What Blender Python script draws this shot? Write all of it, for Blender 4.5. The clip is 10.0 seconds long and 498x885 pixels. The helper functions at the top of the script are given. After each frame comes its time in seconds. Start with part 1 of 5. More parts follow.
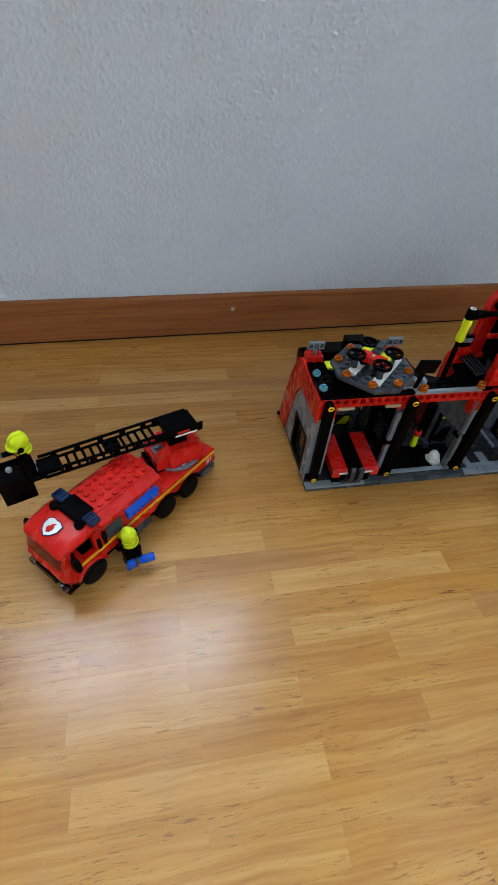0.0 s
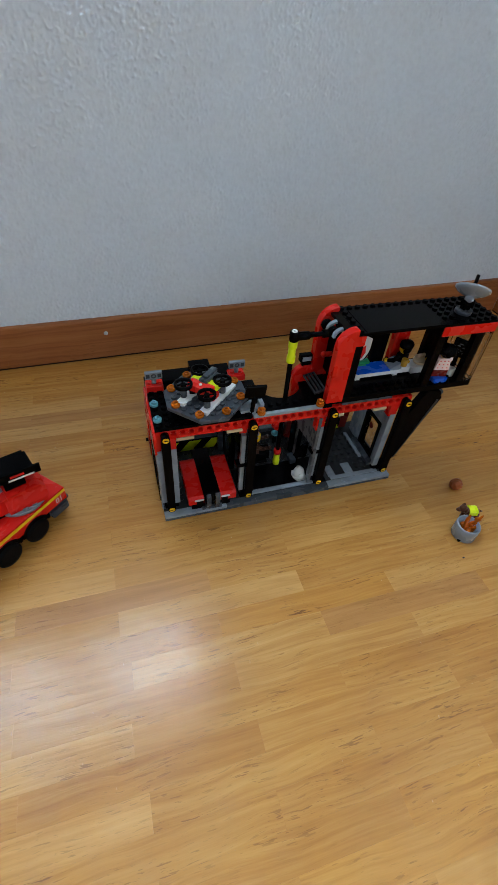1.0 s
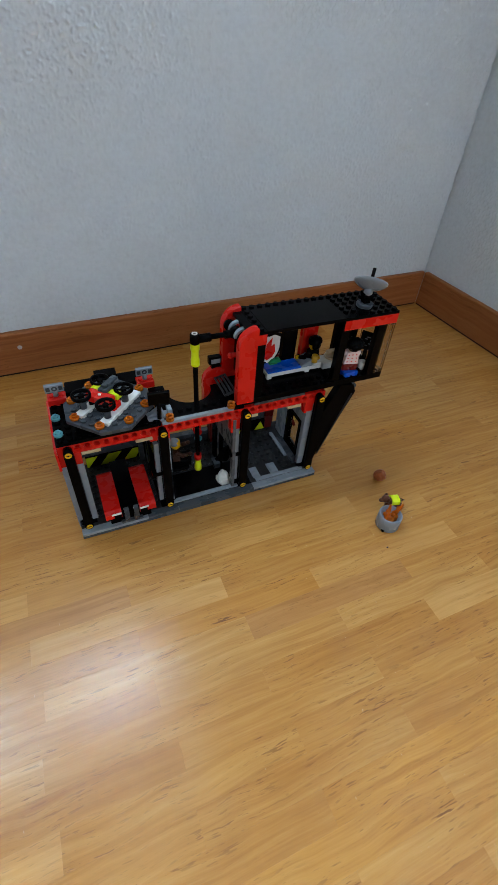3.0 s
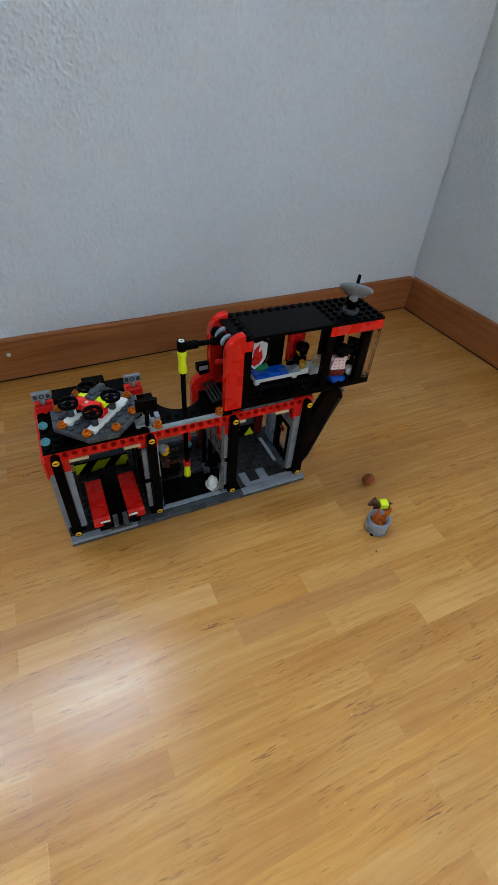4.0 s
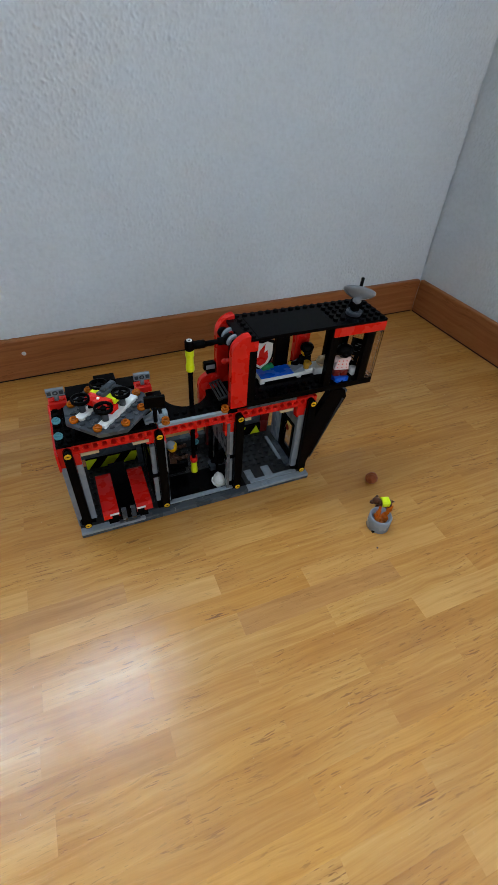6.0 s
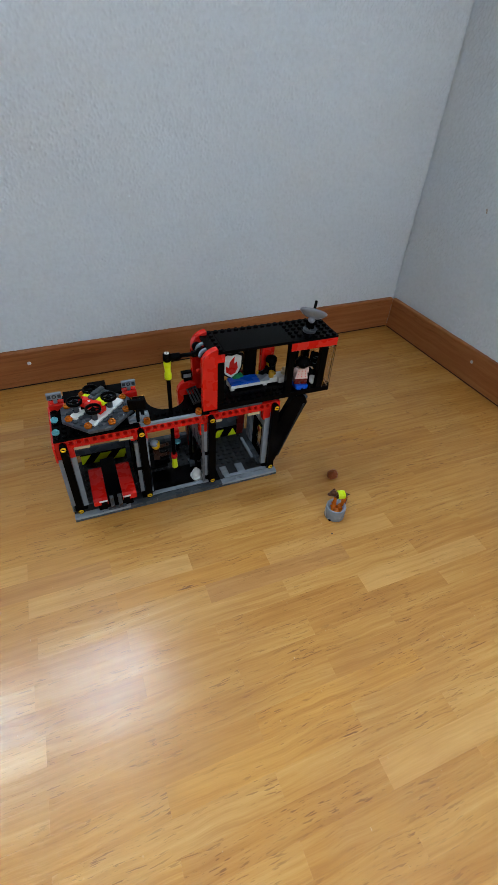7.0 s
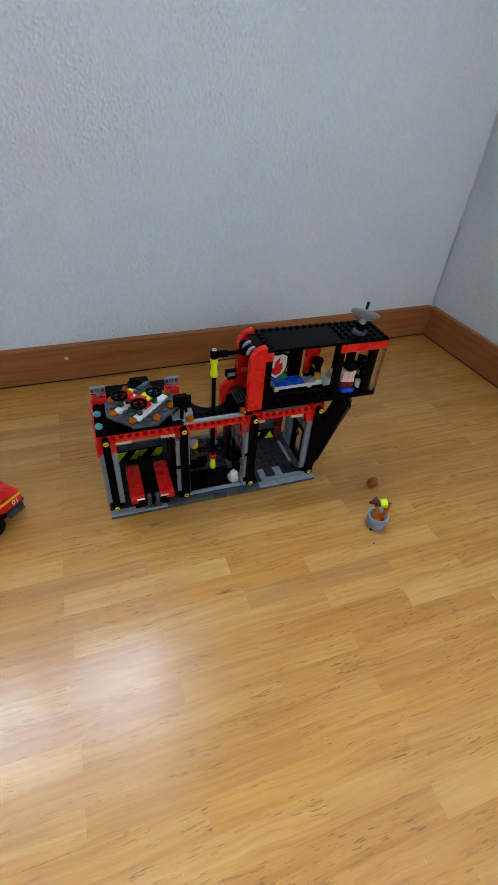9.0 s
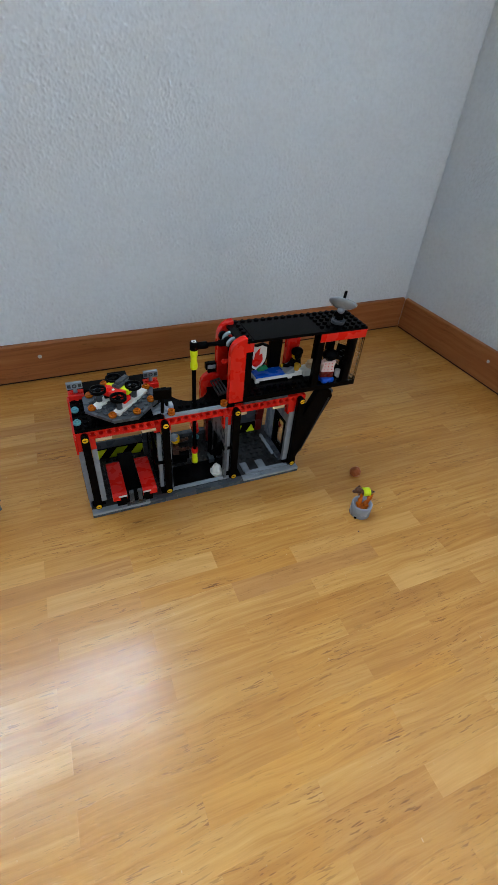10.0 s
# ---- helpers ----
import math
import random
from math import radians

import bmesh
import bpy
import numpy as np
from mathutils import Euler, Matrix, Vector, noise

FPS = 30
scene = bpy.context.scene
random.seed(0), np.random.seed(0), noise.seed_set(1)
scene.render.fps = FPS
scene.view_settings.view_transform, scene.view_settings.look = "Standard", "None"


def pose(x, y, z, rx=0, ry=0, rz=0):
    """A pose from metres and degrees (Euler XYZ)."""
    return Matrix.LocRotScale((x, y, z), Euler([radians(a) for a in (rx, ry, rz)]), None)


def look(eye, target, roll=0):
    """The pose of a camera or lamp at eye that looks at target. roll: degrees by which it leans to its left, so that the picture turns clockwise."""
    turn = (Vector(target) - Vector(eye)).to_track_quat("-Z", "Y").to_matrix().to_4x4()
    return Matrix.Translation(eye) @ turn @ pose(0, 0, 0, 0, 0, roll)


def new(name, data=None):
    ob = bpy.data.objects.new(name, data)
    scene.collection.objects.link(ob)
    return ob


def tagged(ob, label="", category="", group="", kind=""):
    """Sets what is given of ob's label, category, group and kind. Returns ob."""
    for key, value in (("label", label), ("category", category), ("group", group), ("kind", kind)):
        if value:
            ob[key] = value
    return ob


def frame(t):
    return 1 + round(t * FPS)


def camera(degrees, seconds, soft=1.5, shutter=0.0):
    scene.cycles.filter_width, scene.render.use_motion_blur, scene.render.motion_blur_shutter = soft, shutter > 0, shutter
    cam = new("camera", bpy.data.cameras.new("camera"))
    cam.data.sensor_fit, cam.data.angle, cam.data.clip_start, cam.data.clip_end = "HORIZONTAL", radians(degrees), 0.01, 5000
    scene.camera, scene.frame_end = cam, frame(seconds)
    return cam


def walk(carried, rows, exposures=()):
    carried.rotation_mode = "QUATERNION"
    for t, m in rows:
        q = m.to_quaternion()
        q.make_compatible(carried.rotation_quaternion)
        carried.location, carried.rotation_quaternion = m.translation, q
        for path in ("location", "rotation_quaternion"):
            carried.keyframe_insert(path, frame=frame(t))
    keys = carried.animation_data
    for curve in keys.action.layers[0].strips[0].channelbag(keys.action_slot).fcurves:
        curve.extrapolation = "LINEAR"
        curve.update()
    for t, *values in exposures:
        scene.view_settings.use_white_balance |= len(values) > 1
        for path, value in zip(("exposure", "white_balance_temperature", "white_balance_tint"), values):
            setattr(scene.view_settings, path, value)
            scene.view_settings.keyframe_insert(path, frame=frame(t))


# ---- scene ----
cam = camera(58.2, 10.0, soft=1.25)
PATH = [
    (0, (-0.136, -0.28, 0.358), (0.185, 1.108, -1.045), 5.0),
    (0.5, (-0.059, -0.274, 0.367), (0.344, 1.098, -1.032), 5.1),
    (1, (-0.025, -0.282, 0.378), (0.46, 1.077, -1.006), 4.8),
    (1.5, (-0.01, -0.288, 0.376), (0.536, 1.058, -0.999), 4.8),
    (2, (0.0, -0.29, 0.372), (0.581, 1.047, -0.997), 4.6),
    (2.5, (0.003, -0.289, 0.373), (0.614, 1.036, -0.995), 4.5),
    (3, (0.022, -0.292, 0.375), (0.66, 1.028, -0.986), 4.6),
    (4.5, (0.027, -0.295, 0.378), (0.696, 1.028, -0.964), 4.7),
    (5, (0.022, -0.296, 0.376), (0.678, 1.029, -0.97), 4.7),
    (6.5, (0.032, -0.337, 0.401), (0.651, 1.023, -0.929), 4.05),
    (7, (0.037, -0.38, 0.423), (0.654, 1.002, -0.884), 4.0),
    (7.5, (0.028, -0.374, 0.423), (0.65, 1.034, -0.854), 4.0),
    (8, (0.026, -0.371, 0.425), (0.641, 1.052, -0.839), 4.3),
    (8.5, (0.013, -0.369, 0.412), (0.603, 1.059, -0.858), 4.5),
    (9, (0.009, -0.363, 0.407), (0.576, 1.061, -0.878), 4.8),
    (9.5, (0.004, -0.361, 0.401), (0.561, 1.061, -0.891), 5.0),
    (10, (0.004, -0.364, 0.398), (0.662, 1.025, -0.881), 5.3),
]
walk(cam, [(t, look(eye, target, roll)) for t, eye, target, roll in PATH],
     ((0, 0.0), (1, 0.02), (3, 0.04), (5, 0.05), (7, 0.12), (8, 0.15), (10, 0.14)))

# ---- world, daylight through two windows, an added south fill, exposure ----
world = bpy.data.worlds.new("daylight")
world.use_nodes = True
sky = world.node_tree.nodes.new("ShaderNodeTexSky")
sky.sky_type, sky.sun_disc, sky.sun_elevation, sky.sun_rotation = "NISHITA", False, radians(35), radians(200)
world.node_tree.nodes["Background"].inputs["Strength"].default_value = 0.12
world.node_tree.links.new(sky.outputs[0], world.node_tree.nodes["Background"].inputs["Color"])
scene.world = world


def window_light(name, m, sx, sy, watts, rgb):
    lamp = bpy.data.lights.new(name, "AREA")
    lamp.shape, lamp.size, lamp.size_y, lamp.energy, lamp.color = "RECTANGLE", sx, sy, watts, rgb
    ob = new(name, lamp)
    ob.matrix_world = m
    return ob


# the room's frame: its origin is the foot of the far corner, its x runs along the north wall
ROOM = pose(0.655, 0.331, 0, 0, 0, 2.05)
window_light("north_window_light", ROOM @ pose(-1.0075, 0.275, 1.78, 90, 0, 180), 0.985, 1.93, 94, (0.70, 0.87, 1.0))
EAST = ROOM @ pose(0, 0, 0, 0, 0, -90)            # its x runs along the east wall, away from the corner
window_light("east_window_light", EAST @ pose(1.75, 0.12, 1.5, 90, 0, 180), 0.9, 1.1, 7.5, (0.86, 0.94, 1.0))
# added frontal fill from behind the camera, to brighten wall and toy fronts
window_light("south_fill_light", ROOM @ pose(-0.55, -3.12, 1.2, 90, 0, 0), 1.0, 1.4, 10.5, (0.86, 0.94, 1.0))

# ---- materials ----
def nodes_of(name):
    m = bpy.data.materials.new(name)
    m.use_nodes = True
    return m, m.node_tree.nodes, m.node_tree.links, m.node_tree.nodes["Principled BSDF"]


def noise_node(n, l, vector, scale, detail=4.0, rough=0.55, dist=0.0):
    t = n.new("ShaderNodeTexNoise")
    t.inputs["Scale"].default_value, t.inputs["Detail"].default_value = scale, detail
    t.inputs["Roughness"].default_value, t.inputs["Distortion"].default_value = rough, dist
    l.new(vector, t.inputs["Vector"])
    return t.outputs["Fac"]


def ramp(n, l, fac, stops):
    r = n.new("ShaderNodeValToRGB")
    while len(r.color_ramp.elements) < len(stops):
        r.color_ramp.elements.new(0.5)
    for e, (p, c) in zip(r.color_ramp.elements, stops):
        e.position, e.color = p, (*c, 1) if len(c) == 3 else c
    l.new(fac, r.inputs[0])
    return r.outputs[0]


def mapping(n, l, vector, scale=(1, 1, 1), rot=(0, 0, 0)):
    t = n.new("ShaderNodeMapping")
    t.inputs["Scale"].default_value, t.inputs["Rotation"].default_value = scale, rot
    l.new(vector, t.inputs["Vector"])
    return t.outputs[0]


def mix(n, l, kind, fac, a, b):
    t = n.new("ShaderNodeMix")
    t.data_type, t.blend_type = "RGBA", kind
    for socket, value in (("Factor", fac), ("A", a), ("B", b)):
        s = next(i for i in t.inputs if i.name == socket and (i.type == "RGBA" or socket == "Factor") and i.enabled)
        if isinstance(value, (int, float)):
            s.default_value = value
        elif isinstance(value, tuple):
            s.default_value = (*value, 1)
        else:
            l.new(value, s)
    return next(o for o in t.outputs if o.type == "RGBA" and o.enabled)


def math_node(n, l, op, a, b):
    t = n.new("ShaderNodeMath")
    t.operation = op
    for i, v in enumerate((a, b)):
        if isinstance(v, (int, float)):
            t.inputs[i].default_value = v
        else:
            l.new(v, t.inputs[i])
    return t.outputs[0]


def bump(n, l, height, strength, distance, p, under=None):
    b = n.new("ShaderNodeBump")
    b.inputs["Strength"].default_value, b.inputs["Distance"].default_value = strength, distance
    l.new(height, b.inputs["Height"])
    if under:
        l.new(under, b.inputs["Normal"])
    l.new(b.outputs[0], p.inputs["Normal"])
    return b.outputs[0]


def plastic(name, rgb, rough=0.27, spread=0.012, gloss=0.28):
    """Moulded toy plastic: a slightly uneven gloss with fine handling scratches and a faint dust film."""
    m, n, l, p = nodes_of(name)
    co = n.new("ShaderNodeTexCoord").outputs["Object"]
    big = noise_node(n, l, co, 45, 3)
    smear = noise_node(n, l, mapping(n, l, co, (1, 1.6, 1), (0.4, 0.7, 0.3)), 60, 2)
    lo = tuple(c * (1 - spread) for c in rgb)
    hi = tuple(min(1, c * (1 + spread)) for c in rgb)
    l.new(ramp(n, l, big, ((0.3, lo), (0.7, hi))), p.inputs["Base Color"])
    l.new(ramp(n, l, smear, ((0.2, (rough - 0.01,) * 3), (0.85, (rough + 0.02,) * 3))), p.inputs["Roughness"])
    p.inputs["IOR"].default_value = 1.5
    p.inputs["Specular IOR Level"].default_value = gloss
    return m


def clear(name, rgb, rough=0.06, weight=0.9):
    m, n, l, p = nodes_of(name)
    co = n.new("ShaderNodeTexCoord").outputs["Object"]
    l.new(ramp(n, l, noise_node(n, l, co, 300, 3), ((0.3, (rough,) * 3), (0.8, (rough + 0.12,) * 3))), p.inputs["Roughness"])
    p.inputs["Base Color"].default_value = (*rgb, 1)
    p.inputs["Transmission Weight"].default_value = weight
    p.inputs["IOR"].default_value = 1.45
    return m


RED = plastic("red_plastic", (0.68, 0.012, 0.007))
DRED = plastic("dark_red_plastic", (0.16, 0.012, 0.01))
BLACK = plastic("black_plastic", (0.0016, 0.0016, 0.002), 0.24, 0.02, 0.045)
# dark grey bay floors with shade painted into the colour; also other charcoal parts
CHARCOAL_SHADED = plastic("charcoal_and_shaded_grey_plastic", (0.02, 0.022, 0.025), 0.3, 0.02, 0.22)
DGREY = plastic("dark_bluish_grey_plastic", (0.055, 0.066, 0.08))
# light bluish grey with the bay's shade painted in, for the side door wall
LGREY_SHADED = plastic("shaded_light_grey_plastic", (0.12, 0.13, 0.145))
LGREY = plastic("light_bluish_grey_plastic", (0.25, 0.285, 0.33))
WHITE = plastic("white_plastic", (0.78, 0.78, 0.76))
NEON = plastic("neon_yellow_plastic", (0.72, 0.86, 0.015))
YELLOW = plastic("yellow_plastic", (0.86, 0.52, 0.012))
BLUE = plastic("blue_plastic", (0.004, 0.095, 0.62))
GREEN = plastic("green_plastic", (0.015, 0.25, 0.09))
BROWN = plastic("dark_brown_plastic", (0.05, 0.018, 0.010), 0.35)
RUST = plastic("reddish_brown_plastic", (0.30, 0.07, 0.016), 0.4)
TAN = plastic("tan_plastic", (0.62, 0.48, 0.30))
PINK = plastic("pale_pink_plastic", (0.80, 0.62, 0.60))
OCHRE = plastic("ochre_plastic", (0.55, 0.30, 0.02))
BADGE_BLUE = plastic("navy_print", (0.008, 0.012, 0.05))
TYRE = plastic("tyre_rubber", (0.004, 0.004, 0.0045), 0.5, 0.05, 0.08)
STEEL = plastic("painted_steel", (0.5, 0.5, 0.5), 0.3)
T_ORANGE = clear("clear_orange_plastic", (0.86, 0.22, 0.012), 0.08, 0.5)
T_FLAME = clear("clear_flame_plastic", (0.95, 0.24, 0.015), 0.1, 0.5)
T_TEAL = clear("clear_light_blue_plastic", (0.25, 0.72, 0.82), 0.1, 0.6)
T_BLUE = clear("clear_dark_blue_plastic", (0.004, 0.03, 0.13), 0.08, 0.5)
T_CLEAR = clear("clear_plastic", (0.98, 0.98, 0.98), 0.03, 1.0)
T_SMOKE = clear("smoky_clear_plastic", (0.92, 0.88, 0.86), 0.04, 1.0)
GLASS = clear("window_glass", (0.96, 0.98, 0.97), 0.0, 1.0)


def stucco(name, rgb):
    """White roughcast paint: worm-like trowel grains of a few millimetres over a wavy ground."""
    m, n, l, p = nodes_of(name)
    co = n.new("ShaderNodeTexCoord").outputs["Object"]
    grains = noise_node(n, l, mapping(n, l, co, (1.0, 1.0, 1.2)), 150, 2, 0.5)
    lumps = noise_node(n, l, co, 70, 2, 0.5)
    wave = noise_node(n, l, co, 3.5, 3)
    tint = ramp(n, l, wave, ((0.3, tuple(c * 0.95 for c in rgb)), (0.7, rgb)))
    # hollows between the grains are darkened in the colour, as painted shade
    grain_shade = mix(n, l, "MULTIPLY", 0.35, tint, ramp(n, l, grains, ((0.25, (0.8, 0.8, 0.8)), (0.6, (1, 1, 1)))))
    l.new(grain_shade, p.inputs["Base Color"])
    h = math_node(n, l, "ADD", ramp(n, l, grains, ((0.40, (0, 0, 0)), (0.85, (1, 1, 1)))), math_node(n, l, "MULTIPLY", lumps, 1.3))
    bump(n, l, h, 0.35, 0.0008, p)
    p.inputs["Roughness"].default_value = 0.82
    return m


def wood(name, source, stops, along=(1, 9, 9), fleck=0.68, rough=0.4, relief=0.16, vary=0.22, coat=1.0, lay=()):
    """Varnished wood with the grain along x; source tells where each piece's own tone comes from."""
    m, n, l, p = nodes_of(name)
    geo = n.new("ShaderNodeNewGeometry")
    pick = n.new("ShaderNodeObjectInfo").outputs["Random"] if source == "object" else geo.outputs["Random Per Island"]
    shift = n.new("ShaderNodeVectorMath")
    shift.operation = "MULTIPLY_ADD"
    comb = n.new("ShaderNodeCombineXYZ")
    for i in range(3):
        l.new(pick, comb.inputs[i])
    l.new(comb.outputs[0], shift.inputs[0])
    shift.inputs[1].default_value = (7.3, 3.1, 5.7)
    place = geo.outputs["Position"]
    for turn in lay:
        place = mapping(n, l, place, (1, 1, 1), turn)
    l.new(place, shift.inputs[2])
    v = shift.outputs[0]
    bend = n.new("ShaderNodeVectorMath")
    bend.operation = "MULTIPLY_ADD"
    l.new(noise_node(n, l, mapping(n, l, v, (1, 0.6, 1)), 14, 2), bend.inputs[0])
    bend.inputs[1].default_value = (0, 0.009, 0)
    l.new(v, bend.inputs[2])
    w = bend.outputs[0]
    grain = noise_node(n, l, mapping(n, l, w, (9 * along[0], 26 * along[1], 26)), 1, 6, 0.62, 0.3)
    fibre = noise_node(n, l, mapping(n, l, w, (16, 900, 16)), 1, 3, 0.6)
    cloud = noise_node(n, l, mapping(n, l, v, (1, 2.6, 1)), 11, 4, 0.55)
    base = ramp(n, l, grain, stops)
    tone = ramp(n, l, pick, ((0.0, (1 - vary * 0.5, 1 - vary * 0.8, 1 - vary * 1.2)), (0.25, (1 - vary * 0.2, 1 - vary * 0.35, 1 - vary * 0.6)), (0.65, (1, 1, 1)), (1.0, (1.06, 1.12, 1.28))))
    base = mix(n, l, "MULTIPLY", 1.0, base, tone)
    base = mix(n, l, "MULTIPLY", 0.75, base, ramp(n, l, cloud, ((0.3, (0.86, 0.78, 0.66)), (0.6, (1, 1, 1)))))
    base = mix(n, l, "MULTIPLY", 0.22, base, ramp(n, l, fibre, ((0.3, (0.80, 0.74, 0.66)), (0.6, (1, 1, 1)))))
    pores = ramp(n, l, noise_node(n, l, mapping(n, l, w, (70, 640, 70)), 1, 2, 0.5), ((0.615, (0, 0, 0)), (0.65, (1, 1, 1))))
    specks = ramp(n, l, noise_node(n, l, mapping(n, l, w, (190, 1500, 190)), 1, 2, 0.5), ((0.65, (0, 0, 0)), (0.71, (0.8, 0.8, 0.8))))
    dark = math_node(n, l, "MAXIMUM", pores, specks)
    zones = ramp(n, l, noise_node(n, l, mapping(n, l, v, (1, 2.2, 1)), 13, 3), ((0.44, (0.06, 0.06, 0.06)), (0.62, (1, 1, 1))))
    hit = math_node(n, l, "MULTIPLY", math_node(n, l, "MULTIPLY", dark, zones), fleck)
    base = mix(n, l, "MIX", hit, base, (0.165, 0.062, 0.015))
    nicks = ramp(n, l, noise_node(n, l, mapping(n, l, geo.outputs["Position"], (330, 110, 100), (0, 0, 0.6)), 1, 2, 0.5), ((0.745, (0, 0, 0)), (0.78, (1, 1, 1))))
    base = mix(n, l, "MIX", math_node(n, l, "MULTIPLY", nicks, 0.35 if fleck > 0.5 else 0.1), base, (0.80, 0.66, 0.42))
    l.new(base, p.inputs["Base Color"])
    wear = noise_node(n, l, geo.outputs["Position"], 9, 5)
    l.new(ramp(n, l, wear, ((0.3, (rough - 0.05,) * 3), (0.75, (rough + 0.08,) * 3))), p.inputs["Roughness"])
    p.inputs["Coat Weight"].default_value = 0.8 * coat
    l.new(ramp(n, l, wear, ((0.3, (0.11,) * 3), (0.75, (0.2,) * 3))), p.inputs["Coat Roughness"])
    h = math_node(n, l, "SUBTRACT", math_node(n, l, "MULTIPLY", fibre, 0.35), math_node(n, l, "MULTIPLY", dark, 0.8))
    waves = math_node(n, l, "ADD", h, math_node(n, l, "MULTIPLY", noise_node(n, l, mapping(n, l, v, (1, 3, 1)), 55, 3), 1.3))
    waves = math_node(n, l, "SUBTRACT", waves, math_node(n, l, "MULTIPLY", nicks, 0.8))
    bump(n, l, waves, relief, 0.0005, p)
    p.inputs["Specular IOR Level"].default_value = 0.1
    # the varnish over it, worn by fine scratches
    skin = n.new("ShaderNodeBump")
    skin.inputs["Strength"].default_value, skin.inputs["Distance"].default_value = relief * 1.0, 0.0005
    scratch = ramp(n, l, noise_node(n, l, mapping(n, l, geo.outputs["Position"], (40, 620, 40), (0, 0, -0.12)), 1, 2, 0.6), ((0.56, (0, 0, 0)), (0.7, (1, 1, 1))))
    cross = ramp(n, l, noise_node(n, l, mapping(n, l, geo.outputs["Position"], (900, 60, 60), (0, 0, 0.7)), 1, 2, 0.6), ((0.62, (0, 0, 0)), (0.72, (1, 1, 1))))
    l.new(math_node(n, l, "SUBTRACT", math_node(n, l, "MULTIPLY", h, 0.7), math_node(n, l, "ADD", math_node(n, l, "MULTIPLY", scratch, 0.5), cross)), skin.inputs["Height"])
    l.new(skin.outputs[0], p.inputs["Coat Normal"])
    return m


OAK = ((0.28, (0.43, 0.182, 0.036)), (0.5, (0.535, 0.253, 0.058)), (0.72, (0.61, 0.322, 0.09)))
PALE_OAK = ((0.28, (0.508, 0.237, 0.058)), (0.5, (0.599, 0.304, 0.084)), (0.72, (0.661, 0.36, 0.112)))
PINK_OAK = ((0.28, (0.39, 0.165, 0.042)), (0.5, (0.48, 0.221, 0.062)), (0.72, (0.548, 0.273, 0.084)))
AMBER_OAK = ((0.28, (0.418, 0.165, 0.025)), (0.5, (0.525, 0.232, 0.042)), (0.72, (0.599, 0.288, 0.061)))
STAVE = wood("parquet_stave", "object", OAK)
TONES = {"pale": wood("pale_parquet_stave", "object", PALE_OAK, fleck=0.4, vary=0.06),
         "pink": wood("pinkish_parquet_stave", "object", PINK_OAK, fleck=0.6, vary=0.06),
         "amber": wood("amber_parquet_stave", "object", AMBER_OAK, fleck=1.0, vary=0.08)}
STAVES = wood("parquet_staves_joined", "island", OAK)
BEECH = ((0.25, (0.25, 0.083, 0.029)), (0.5, (0.36, 0.131, 0.046)), (0.75, (0.44, 0.18, 0.066)))
BOARD = wood("baseboard_wood", "island", BEECH, (0.5, 6, 9), 0.5, 0.42, 0.15, 0.1, 0.1, ((math.pi / 2, 0, 0),))
BOARD_EAST = wood("east_baseboard_wood", "island", BEECH, (0.5, 6, 9), 0.5, 0.42, 0.15, 0.1, 0.1, ((0, 0, math.pi / 2), (math.pi / 2, 0, 0)))
WALLWHITE = stucco("roughcast_white_paint", (0.70, 0.755, 0.815))
# unseen surfaces: dark ceiling and south wall cut the bounce, pale west wall adds it
CEILGREY = stucco("low_bounce_ceiling_grey", (0.48, 0.48, 0.48))
FARWALL = stucco("low_bounce_wall_grey", (0.32, 0.32, 0.33))
WESTWALL = stucco("west_bounce_wall_grey", (0.68, 0.69, 0.7))
FRAMEWHITE = plastic("window_frame_paint", (0.78, 0.78, 0.77), 0.4)
# screed below the staves; under the baseboards it is painted gap shade
SCREED_GAP_SHADE = plastic("screed_and_gap_shade", (0.02, 0.014, 0.01), 0.9, 0.1, 0.1)

